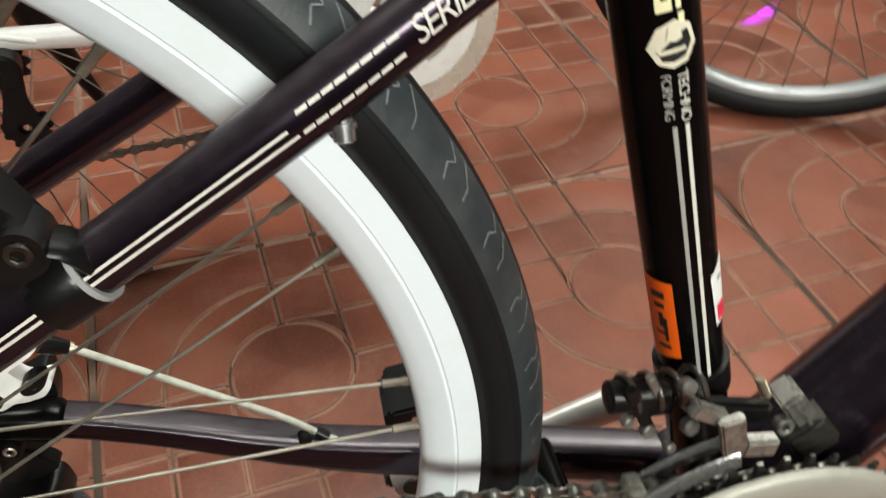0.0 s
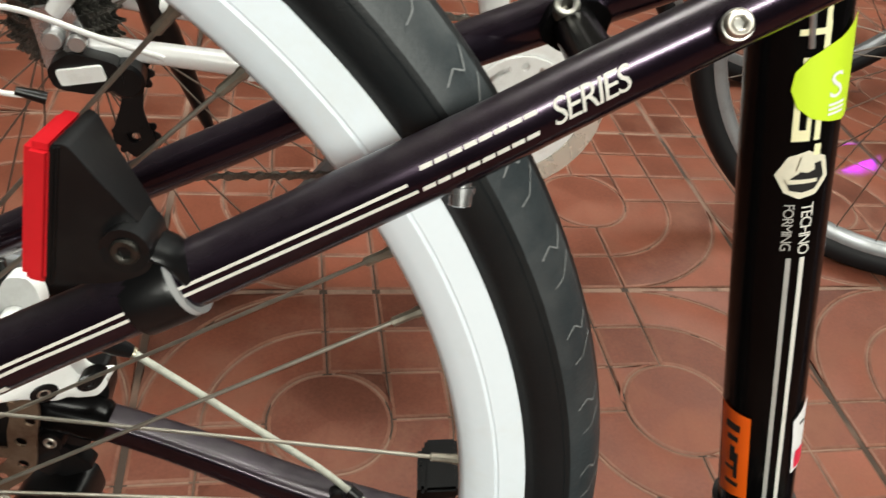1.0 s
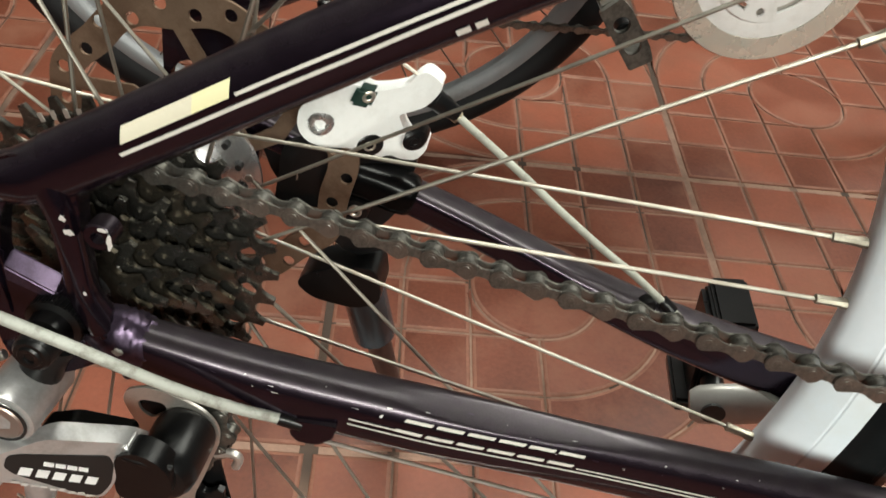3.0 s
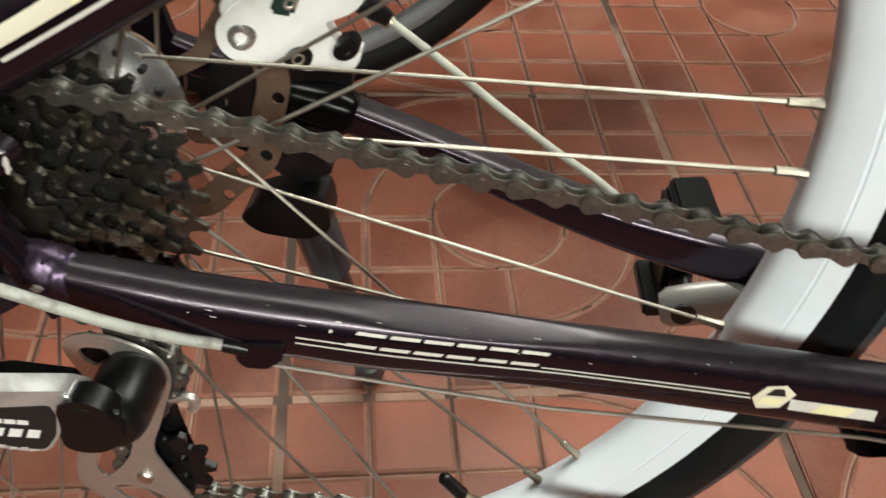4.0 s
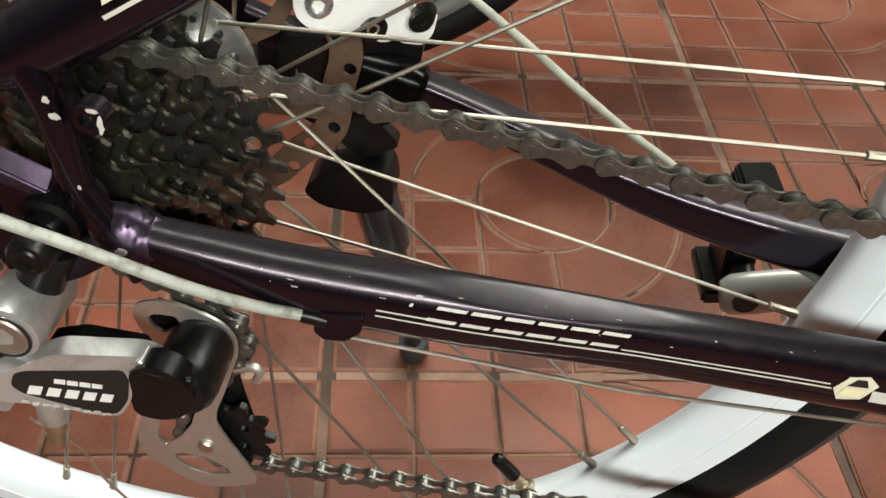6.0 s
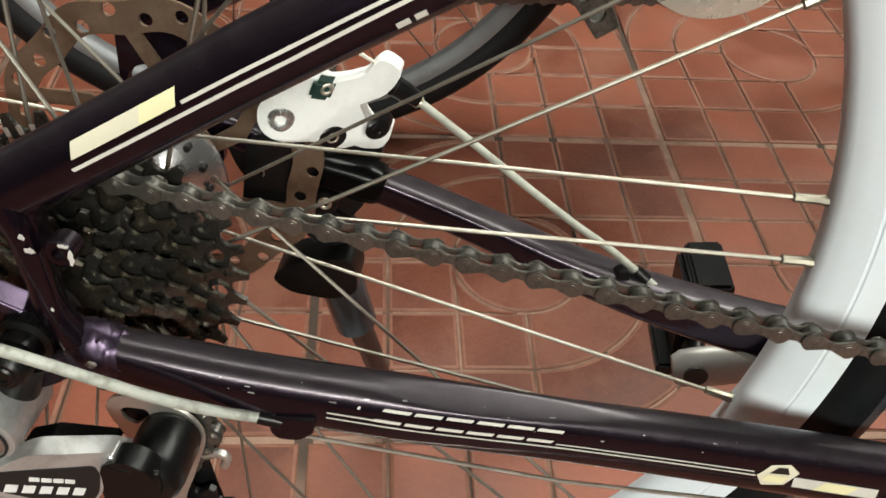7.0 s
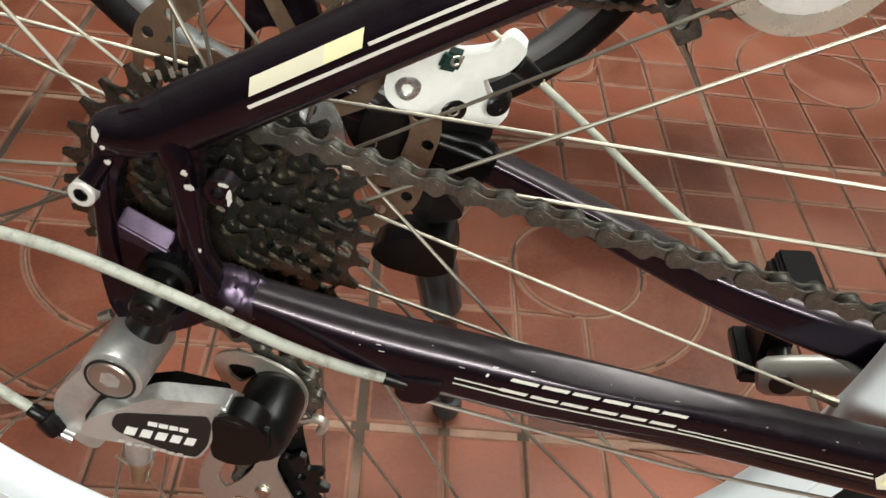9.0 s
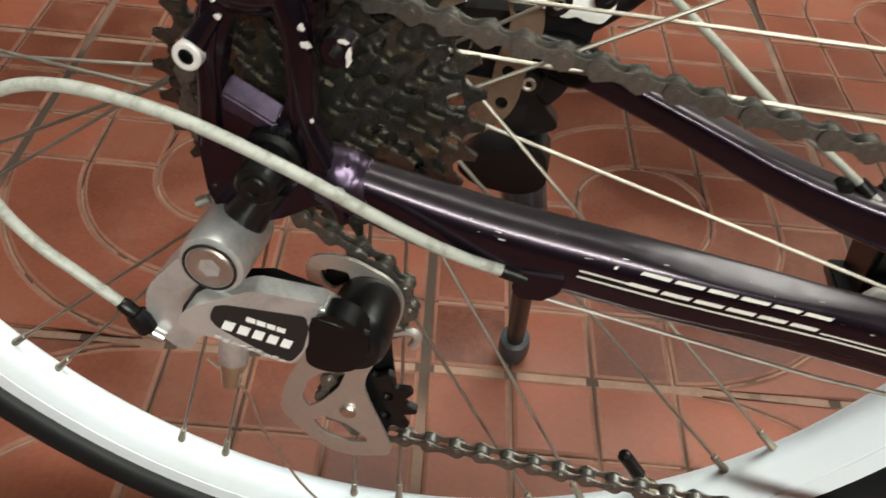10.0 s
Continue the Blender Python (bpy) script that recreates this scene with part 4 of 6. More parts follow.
part("cage_bolt", rod((0.0235, -0.0500, -0.1520), (0.0235, -0.0400, -0.1520), 0.0040, 18, 0.0008), STEEL, cage)
part("cage_plate", plate(rounded([(0.012, -0.075), (0.034, -0.076), (0.040, -0.090), (0.038, -0.115), (0.044, -0.150), (0.042, -0.172), (0.022, -0.176), (0.012, -0.160), (0.018, -0.118), (0.012, -0.095)], 0.006), -0.0345, -0.0330, (), 0.0004), PLASTIC, mech).location = UNDO
for (c, r, s, y) in CIRCLES[2:]:
    part("jockey_wheel", gear(11, 0.0240, 0.0185, 0.0030, y - 0.0018, y + 0.0018, c[0], c[1], 0.0004, windows=5, window=(0.0115, 0.0026)), PLASTIC, mech, "black toothed jockey wheel").location = UNDO
part("cage_tab", tube(smooth_path([(0.0395, -0.042, -0.1010), (0.0469, -0.042, -0.0985), (0.0505, -0.042, -0.1010), (0.0488, -0.042, -0.1070)], 4), 0.0022, 10), PLATE, mech).location = UNDO

# cables
cable_pts = smooth_path([(0.0828, -0.0798, -0.0240), (0.0655, -0.0845, -0.0178), (0.0450, -0.0908, -0.0066), (0.0096, -0.0977, 0.0127), (-0.0238, -0.1000, 0.0241), (-0.0584, -0.1000, 0.0258), (-0.0820, -0.1000, 0.0160),
                         (-0.0965, -0.0995, -0.0035), (-0.0890, -0.0985, -0.0240), (-0.0777, -0.0980, -0.0392), (-0.0640, -0.0972, -0.0505), (-0.0500, -0.0968, -0.0610)], 8)
gear_cable = bpart("gear_cable", tube(cable_pts, 0.0021, 14), HOUSING, "grey speckled gear cable housing")
part("ferrule", tube([(-0.0508, -0.0968, -0.0603), (-0.0500, -0.0968, -0.0610), (-0.0470, -0.0967, -0.0636), (-0.0452, -0.0966, -0.0652)], [0.0022, 0.0028, 0.0028, 0.0026], 14), PLASTIC, gear_cable)
adjuster = part("barrel_adjuster", tube([(-0.0460, -0.0966, -0.0645), (-0.0458, -0.0966, -0.0647), (-0.0440, -0.0965, -0.0672), (-0.0417, -0.0964, -0.0716), (-0.0414, -0.0964, -0.0722)], [0.0026, 0.0038, 0.0042, 0.0038, 0.0026], 10), PLASTIC, gear_cable, "black ribbed barrel adjuster")
for k in range(10):
    a = 2 * math.pi * k / 10
    off = Vector((0.80 * math.cos(a), 0.6 * math.sin(a) + 0.0, -0.45 * math.cos(a))) * 0.0042
    part("rib", rod(Vector((-0.0446, -0.0965, -0.0663)) + off, Vector((-0.0420, -0.0964, -0.0712)) + off, 0.0007, 6), PLASTIC, adjuster)
part("adjuster_tip", rod((-0.0416, -0.0964, -0.0718), (-0.0358, -0.0960, -0.0748), 0.0024, 12, 0.0004), ALU, gear_cable)
part("ferrule", tube([(0.0800, -0.0802, -0.0231), (0.0882, -0.0790, -0.0256)], 0.0028, 14), PLASTIC, gear_cable)
part("inner_wire", tube(smooth_path([(-0.0220, -0.0920, -0.0855), (-0.0080, -0.0900, -0.1025), (-0.0020, -0.0880, -0.1275), (0.0120, -0.0840, -0.1625), (0.0220, -0.0820, -0.1785)], 6), 0.0006, 6), STEEL, gear_cable, "frayed bare cable end")
part("bare_wire", tube([(0.0964, -0.0780, -0.0334), (0.1964, -0.0715, -0.0490), (0.3260, -0.0540, -0.0680), (0.3960, -0.0400, -0.0890)], 0.0008, 8), STEEL, gear_cable, "thin bare shift wire under the stay")
bpart("cable_stop", plate(rounded([(0.0880, -0.0160), (0.0880, -0.0235), (0.0910, -0.0268), (0.0985, -0.0264), (0.1040, -0.0215), (0.1050, -0.0150)], 0.0015), -0.0715, -0.0620, (), 0.0010), PAINT, "small dark cable stop", move=(-0.0036, -0.0095, -0.0064))

strut = bpart("stay_strut", tube([(0.3600, -0.0300, -0.0880), (0.3950, -0.0300, -0.0945), (0.4300, -0.0290, -0.1000)], [0.0034, 0.0036, 0.0040], 14), PLASTIC, "dark strut under the chain stay", move=(-0.0035, 0, -0.0070))
part("strut_boss", plate(rounded([(0.3390, -0.0780), (0.3620, -0.0830), (0.3640, -0.0920), (0.3500, -0.0950), (0.3400, -0.0900)], 0.003), -0.0360, -0.0240, (), 0.0015), BLACKPAINT, strut)
part("strut_ring", rod((0.3600, -0.0300, -0.0880), (0.3650, -0.0300, -0.0890), 0.0046, 16, 0.0006), ALU, strut)

# disc brake
wave = [(HX + (0.0758 + 0.0017 * math.sin(10 * t)) * math.cos(t), HZ + (0.0758 + 0.0017 * math.sin(10 * t)) * math.sin(t)) for t in (2 * math.pi * k / 120 for k in range(120))]
inner_wave = [(HX + (0.0610 + 0.0016 * math.sin(10 * t)) * math.cos(t), HZ + (0.0610 + 0.0016 * math.sin(10 * t)) * math.sin(t)) for t in (2 * math.pi * k / 100 for k in range(100))]
rotor_bm = plate(wave, 0.0500, 0.0518, [inner_wave] + [circle(HX + (0.0712 - 0.0046 * (k % 2)) * math.cos(2 * math.pi * k / 28), HZ + (0.0712 - 0.0046 * (k % 2)) * math.sin(2 * math.pi * k / 28), 0.0031, 12) for k in range(28)], 0.0003)
rotor = bpart("brake_rotor", rotor_bm, ROTOR, "rust-brown perforated disc brake rotor")
for k in range(6):
    a = 2 * math.pi * k / 6 + 0.3
    arm = [(HX + r * math.cos(a + t), HZ + r * math.sin(a + t)) for r, t in ((0.0230, -0.16), (0.0420, 0.02), (0.0630, 0.30), (0.0630, 0.42), (0.0400, 0.22), (0.0230, 0.16))]
    part("rotor_arm", plate(arm, 0.0501, 0.0517, (), 0.0002), ROTOR, rotor)
part("rotor_carrier", plate(circle(HX, HZ, 0.0260, 36), 0.0495, 0.0522, [circle(HX, HZ, 0.0100, 20)], 0.0003), ROTOR, rotor)
for k in range(6):
    a = 2 * math.pi * k / 6 + 0.3
    part("rotor_bolt", hex_socket((HX + 0.0220 * math.cos(a), 0.0480, HZ + 0.0220 * math.sin(a)), (0, -1, 0), 0.0036, 0.002), STEEL, rotor)
cal_out = [(0.0507, 0.0390), (0.0500, 0.0322), (0.0516, 0.0271), (0.0557, 0.0237), (0.0609, 0.0225), (0.0730, 0.0202), (0.0781, 0.0168), (0.0857, 0.0135), (0.0900, 0.0144), (0.0938, 0.0117), (0.1017, 0.0096),
           (0.1055, 0.0143), (0.1063, 0.0191), (0.1011, 0.0199), (0.0965, 0.0237), (0.0940, 0.0286), (0.0918, 0.0350), (0.0946, 0.0355), (0.1017, 0.0373), (0.1060, 0.0409), (0.1088, 0.0460), (0.1088, 0.0486),
           (0.1051, 0.0527), (0.1010, 0.0555), (0.0977, 0.0537), (0.0937, 0.0489), (0.0857, 0.0478), (0.0788, 0.0480), (0.0750, 0.0513), (0.0630, 0.0513)]


def splay(bm):
    """Turns the brake's parts outwards, as the caliper stands on its mount."""
    for v in bm.verts:
        v.co.y += 0.66 * max(0.0, v.co.x - 0.0610)
    return bm


cal_bm = plate(rounded(cal_out, 0.0022), 0.0365, 0.0480, (), 0.0018)
for k in range(4):
    bmesh.ops.bisect_plane(cal_bm, geom=cal_bm.verts[:] + cal_bm.edges[:] + cal_bm.faces[:], plane_co=(0.0610 + 0.012 * k, 0, 0), plane_no=(1, 0, 0))
caliper = bpart("brake_caliper", splay(cal_bm), WHITE, "white enamelled mechanical disc brake caliper")
part("caliper_bolt", splay(hex_socket((0.0606, 0.0350, 0.0338), (0, -1, 0), 0.0056, 0.003)), HUBALLOY, caliper, "steel hex bolt")
part("caliper_knob", splay(lathe([(0.0, 0.0290), (0.0040, 0.0290), (0.0052, 0.0300), (0.0055, 0.0380), (0.0, 0.0380)], 22, 0.1008, 0.0238)), PLASTIC, caliper, "black adjuster knob")
part("knob_socket", splay(hex_socket((0.1008, 0.0286, 0.0238), (0, -1, 0), 0.0030, 0.002)), PLASTIC, caliper)
part("actuating_arm", plate(rounded([(0.0400, 0.0330), (0.0435, 0.0437), (0.0491, 0.0570), (0.0536, 0.0640), (0.0640, 0.0650), (0.0680, 0.0580), (0.0694, 0.0490), (0.0670, 0.0360), (0.0560, 0.0300)], 0.004), 0.0840, 0.0940, (), 0.0015), WHITE, caliper, "white actuating arm behind the stay")
part("arm_pivot", rod((0.0560, 0.0470, 0.0400), (0.0560, 0.0860, 0.0400), 0.0070, 22, 0.001), WHITE, caliper)
part("pinch_bolt", rod((0.0470, 0.0920, 0.0560), (0.0455, 0.0940, 0.0680), 0.0038, 16, 0.0008), PLASTIC, caliper, "black cable pinch bolt")
part("pinch_clip", splay(box(0.0772, 0.0370, 0.0461, 0.0090, 0.0090, 0.0085, 0.0015, Matrix.Rotation(radians(20), 4, "Y"))), mat("dark_green_plastic", (0.012, 0.035, 0.028), 0.35, 0, 0.2, 60), caliper, "dark green clip")
part("clip_screw", splay(hex_socket((0.0795, 0.0318, 0.0470), (0, -1, 0.3), 0.0026, 0.003)), STEEL, caliper)
part("caliper_recess", splay(lathe([(0.0, 0.0357), (0.0048, 0.0357), (0.0056, 0.0363), (0.0056, 0.0385)], 20, 0.0812, 0.0205)), PLASTIC, caliper)
part("recess_screw", splay(hex_socket((0.0812, 0.0355, 0.0205), (0, -1, 0), 0.0030, 0.002)), STEEL, caliper)
part("caliper_back", splay(plate(rounded([(0.0381, 0.0089), (0.0671, 0.0112), (0.1000, 0.0150), (0.1000, -0.0060), (0.0930, -0.0330), (0.0716, -0.0530), (0.0609, -0.0372), (0.0341, -0.0255)], 0.004), 0.0560, 0.0700, (), 0.002)), PLASTIC, caliper, "black caliper body")
for x, y, z in ((0.0430, 0.0580, -0.0081), (0.0750, 0.0600, -0.0234)):
    part("adapter_boss", tube([(x, y - 0.0008, z), (x, y - 0.0006, z), (x, y + 0.001, z), (x, y + 0.006, z)], [0.0052, 0.0062, 0.0068, 0.0070], 22), PLASTIC, caliper)
    part("adapter_bolt", hex_socket((x, y - 0.0015, z), (0, -1, 0), 0.0036, 0.003), STEEL, caliper)
hose = bpart("brake_cable", tube(smooth_path([(0.1155, 0.0735, 0.0332), (0.1468, 0.0715, 0.0130), (0.1750, 0.0705, -0.0065), (0.2001, 0.0690, -0.0228), (0.2209, 0.0640, -0.0330), (0.2394, 0.0580, -0.0431), (0.2615, 0.0530, -0.0557), (0.2881, 0.0450, -0.0693), (0.3150, 0.0360, -0.0800), (0.4120, 0.0100, -0.1350)], 6), 0.0020, 14), BRAKEHOSE, "pale grey-green brake cable housing")
part("cable_boot", tube([(0.1058, 0.0690, 0.0408), (0.1110, 0.0705, 0.0372), (0.1172, 0.0725, 0.0332)], [0.0052, 0.0050, 0.0036], 14), PLASTIC, hose, "black rubber cable boot")
part("inner_wire", rod((0.0900, 0.0640, 0.0570), (0.0982, 0.0660, 0.0515), 0.0009, 8), STEEL, hose, "bare brake wire end")
part("boot_tip", tube([(0.1158, 0.0742, 0.0322), (0.1182, 0.0740, 0.0306)], [0.0034, 0.0032], 12), BRASS, hose, "brass cable end")
part("cable_tie", tube([(0.2360, 0.0592, -0.0410), (0.2425, 0.0572, -0.0450)], 0.0034, 14), PLASTIC, hose, "black cable clip on the stay")
part("clip_boss", rod((0.2285, 0.0620, -0.0445), (0.2300, 0.0540, -0.0430), 0.0040, 16, 0.001), PLASTIC, hose)

# kickstand
stand = bpart("kickstand", plate(rounded([(0.0464, -0.0745), (0.0519, -0.0660), (0.0700, -0.0580), (0.0902, -0.0541), (0.0943, -0.0770), (0.0801, -0.0845), (0.0560, -0.0825)], 0.012), 0.0560, 0.0800, (), 0.003), PLASTIC, "black kickstand with a ribbed joint")
part("bracket_arm", plate(rounded([(0.0200, 0.0120), (0.0400, 0.0060), (0.0950, -0.0470), (0.0750, -0.0570), (0.0300, -0.0150)], 0.006), 0.0660, 0.0760, (), 0.002), PLASTIC, stand)
legs = [Vector((0.0805, 0.0720, -0.0800)), Vector((0.0891, 0.0800, -0.1199)), Vector((0.0905, 0.0820, -0.1240)), Vector((0.0985, 0.1360, -0.2191)), Vector((0.1032, 0.1800, -0.3105))]
part("leg_joint", tube(legs[:3], [0.0125, 0.0125, 0.0085], 18), mat("blue_grey_plastic", (0.040, 0.052, 0.062), 0.22, 0, 0.2, 60), stand, "blue-grey leg joint")
part("leg", tube(legs[2:], [0.0078, 0.0072, 0.0070], 16), PLASTIC, stand)
part("foot", tube([legs[4] - Vector((0.0012, 0.0090, -0.020)), legs[4] - Vector((0.0010, 0.008, -0.018)), legs[4], legs[4] + Vector((0, 0.003, -0.012))], [0.0080, 0.0115, 0.0125, 0.0100], 18), DUSTY, stand, "worn rubber foot")

# left crank and pedal
crank_l = bpart("crank_arm", tube([(0.2930, 0.085, -0.1290), (0.2980, 0.085, -0.1275), (0.3100, 0.085, -0.1240), (0.3900, 0.081, -0.0950), (0.4600, 0.078, -0.0660), (0.4700, 0.078, -0.0640)],
                                  [(0.006, 0.010), (0.0072, 0.0145), (0.0075, 0.0155), (0.0075, 0.0130), (0.0085, 0.0160), (0.007, 0.012)], 20, (0, 1, 0)), mat("grey_crank_paint", (0.42, 0.41, 0.39), 0.42, 0.4, 0.1, 60, stain=(0.2, 0.17, 0.14), stain_amount=0.3), "dull silver-grey crank arm", move=(-0.0113, 0, -0.0025))
# The arm has no bore; a black disc gives its shade.
part("pedal_bore", rod((0.3050, 0.0768, -0.1255), (0.3050, 0.0790, -0.1255), 0.0072, 20), INK_SHADE, crank_l, "black disc for the shade in the pedal thread hole")
pedal = bpart("pedal", box(0.3020, 0.118, -0.1080, 0.018, 0.040, 0.066, 0.003, Matrix.Rotation(radians(-6), 4, "Y")), PLASTIC, "black plastic pedal", move=(-0.0113, 0, -0.0025))
part("pedal_axle", rod((0.3050, 0.085, -0.1200), (0.304, 0.136, -0.1150), 0.0070, 16), PLASTIC, pedal)
for dz in (-0.034, 0.034):
    part("pedal_cage", box(0.3020 + dz * 0.10, 0.118, -0.108 + dz * 0.95, 0.022, 0.046, 0.010, 0.002, Matrix.Rotation(radians(-10), 4, "Y")), PLASTIC, pedal)

# crankset
ring_set = bpart("chainring", gear(38, 0.0800, 0.0729, 0.050, -0.0507, -0.0483, RGX, RGZ, 0.0004), COG, "black steel chainring set with a silver guard")
part("outer_chainring", gear(48, 0.1003, 0.0932, 0.062, -0.0565, -0.0543, RGX, RGZ, 0.0004), COG, ring_set)
part("guard_ring", lathe([(0.0985, -0.0640), (0.0995, -0.0620), (0.0970, -0.0600), (0.0810, -0.0605), (0.0800, -0.0635), (0.0812, -0.0662), (0.0900, -0.0668), (0.0965, -0.0655)], 72, RGX, RGZ, closed=True), mat("dull_guard_alloy", (0.38, 0.37, 0.33), 0.5, 0.3, 0.1, 60, 0.1, 900, stain=(0.2, 0.17, 0.13), stain_amount=0.3, stain_scale=40), ring_set, "dull silver chainring guard")
for k in range(7):
    a = radians(186 + 3.2 * k)
    part("guard_mark", box(RGX + 0.0890 * math.cos(a), -0.0668, RGZ + 0.0890 * math.sin(a), 0.0080, 0.0008, 0.0024, 0, Matrix.Rotation(-a, 4, "Y")), INK_SHADE, ring_set)
for k in range(4):
    a = radians(45 + 90 * k)
    part("spider_arm", tube([(RGX + 0.018 * math.cos(a), -0.064, RGZ + 0.018 * math.sin(a)), (RGX + 0.076 * math.cos(a), -0.062, RGZ + 0.076 * math.sin(a))], (0.006, 0.010), 14, (0, 1, 0)), ALU, ring_set)
part("crank_boss", rod((RGX, -0.078, RGZ), (RGX, -0.036, RGZ), 0.019, 28, 0.002), ALU, ring_set)
part("crank_arm", tube([(RGX, -0.076, RGZ), (RGX + 0.085, -0.080, RGZ - 0.02), (RGX + 0.170, -0.086, RGZ + 0.018)], [(0.009, 0.016), (0.008, 0.012), (0.0075, 0.014)], 20, (0, 1, 0)), ALU, ring_set)

# front derailleur
fd = bpart("front_derailleur", tube([ST_A.lerp(ST_B, 0.155), ST_A.lerp(ST_B, 0.185)], 0.0185, 36), PLASTIC, "grimy black and silver front derailleur")
part("clamp_block", box(0.3941, -0.0190, 0.0365, 0.022, 0.018, 0.016, 0.003), PLASTIC, fd)
coil = [(0.3771 + 0.0018 * i / 12 * 6, -0.026 + 0.0085 * math.cos(2 * math.pi * i / 12), 0.0468 + 0.0085 * math.sin(2 * math.pi * i / 12)) for i in range(12 * 4)]
part("return_spring", tube(coil, 0.0016, 8), mat("dark_spring_steel", (0.16, 0.15, 0.14), 0.35, 0.9, 0.2, 90), fd, "dark coil spring")
part("pivot_body", tube([(0.3701, -0.026, 0.0468), (0.3711, -0.026, 0.0468), (0.3981, -0.026, 0.0448), (0.3991, -0.026, 0.0448)], [0.0065, 0.0078, 0.0078, 0.0065], 20), PLASTIC, fd)
for i, (x, y, z) in enumerate(((0.4041, -0.0300, 0.0528), (0.4081, -0.0320, 0.0418), (0.4081, -0.0330, 0.0298))):
    part("pivot_pin", rod((x, y, z), (x + 0.001, y - 0.006, z + 0.002), 0.0042, 14, 0.001), GRIMY, fd)
for x, y, z, r in ((0.3760, -0.0345, 0.0410, 0.0030), (0.3880, -0.0320, 0.0300, 0.0034), (0.3985, -0.0360, 0.0210, 0.0028)):
    part("link_rivet", rod((x, y, z), (x + 0.001, y - 0.005, z + 0.001), r, 14, 0.0008), GRIMY, fd)
part("swing_link", box(0.4291, -0.0340, 0.0358, 0.040, 0.008, 0.012, 0.002, Matrix.Rotation(radians(14), 4, "Y")), PLASTIC, fd)
part("link_bracket", box(0.4176, -0.0550, 0.0440, 0.0115, 0.005, 0.0230, 0.001, Matrix.Rotation(radians(-16), 4, "Y")), GRIMY, fd, "grimy steel link")
part("link_foot", box(0.4316, -0.0550, 0.0348, 0.0170, 0.007, 0.0095, 0.0012, Matrix.Rotation(radians(8), 4, "Y")), GRIMY, fd)
part("link_arm", box(0.4061, -0.0500, 0.0548, 0.018, 0.006, 0.008, 0.0012, Matrix.Rotation(radians(30), 4, "Y")), GRIMY, fd)
part("cable_clamp", box(0.4641, -0.0300, 0.0298, 0.0120, 0.016, 0.022, 0.0016, Matrix.Rotation(radians(-36), 4, "Y")), GRIMY, fd, "grimy ridged cable clamp")
for q in range(3):
    part("clamp_ridge", box(0.4601 + 0.0042 * q, -0.0385, 0.0348 - 0.0048 * q, 0.010, 0.0014, 0.0022, 0.0004, Matrix.Rotation(radians(50), 4, "Y")), GRIMY, fd)
part("clamp_base", box(0.4791, -0.0290, 0.0058, 0.0230, 0.016, 0.0240, 0.002, Matrix.Rotation(radians(-38), 4, "Y")), mat("greasy_dark_alloy", (0.10, 0.095, 0.085), 0.4, 0.8, 0.4, 120, 0.3, 700, stain=(0.01, 0.009, 0.008), stain_amount=0.7, stain_scale=120), fd, "grimy dark clamp base")
part("clamp_nut", hex_socket((0.4581, -0.0390, 0.0218), (0, -1, 0.2), 0.0046, 0.006), GRIMY, fd)
part("limit_screw", rod((0.4441, -0.0280, 0.0468), (0.4501, -0.0290, 0.0348), 0.0024, 10, 0.0005), BRASS, fd)
part("limit_screw", rod((0.3871, -0.0300, 0.0608), (0.3931, -0.0310, 0.0478), 0.0024, 10, 0.0005), GRIMY, fd)
part("lever_plate", box(0.3841, -0.0330, 0.0428, 0.006, 0.004, 0.034, 0.0012, Matrix.Rotation(radians(-24), 4, "Y")), PLASTIC, fd)
for y, n in ((-0.0415, "inner_cage"), (-0.0530, "outer_cage")):
    arcp = [(RGX + r * math.cos(radians(a)), RGZ + r * math.sin(radians(a))) for r, seq in ((0.1085, range(102, 155, 6)), (0.0990, range(150, 101, -6))) for a in seq]
    part(n, plate(rounded(arcp, 0.002, 2), y - 0.0008, y + 0.0008, (), 0.0003), HUBALLOY, fd, "curved steel cage plate")
part("cage_bridge", box(0.3801, -0.0470, 0.0058, 0.008, 0.013, 0.010, 0.001), GRIMY, fd)

# bolts on the stay
boss_n = Vector((-0.10, -0.88, 0.46)).normalized()
boss_p = Vector((0.3289, -0.0450, 0.2614))
boss = bpart("rack_bolt", tube([boss_p - boss_n * 0.0120, boss_p - boss_n * 0.0042, boss_p - boss_n * 0.0040, boss_p - boss_n * 0.0022, boss_p - boss_n * 0.0020], [0.0040, 0.0044, 0.0046, 0.0046, 0.0040], 26), GRIMY, "stainless rack bolt with a hex socket")
part("bolt_head", hex_socket(boss_p, boss_n, 0.0040, 0.0030), STEEL, boss)
bb, bd = Vector((0.2612, -0.0430, 0.2075)), Vector((0.03, -0.30, -0.95)).normalized()
bpart("brake_boss_bolt", tube([bb, bb + bd * 0.0040, bb + bd * 0.0042, bb + bd * 0.0060, bb + bd * 0.0062, bb + bd * 0.0098, bb + bd * 0.0102], [0.0030, 0.0030, 0.0042, 0.0042, 0.0035, 0.0035, 0.0026], 22), HUBALLOY, "small shiny bolt under the stay")

# reflector
wedge = plate(rounded([(0.1522, 0.2255), (0.1560, 0.2252), (0.1622, 0.2150), (0.1715, 0.2010), (0.1765, 0.1930), (0.1731, 0.1840), (0.1653, 0.1815), (0.1462, 0.1812)], 0.003), -0.0745, -0.0495, (), 0.0042)
for v in wedge.verts:
    v.co.y = -0.062 + (v.co.y + 0.062) * (1.0 - 0.5 * max(0.0, (v.co.x - 0.1535)) / 0.019)
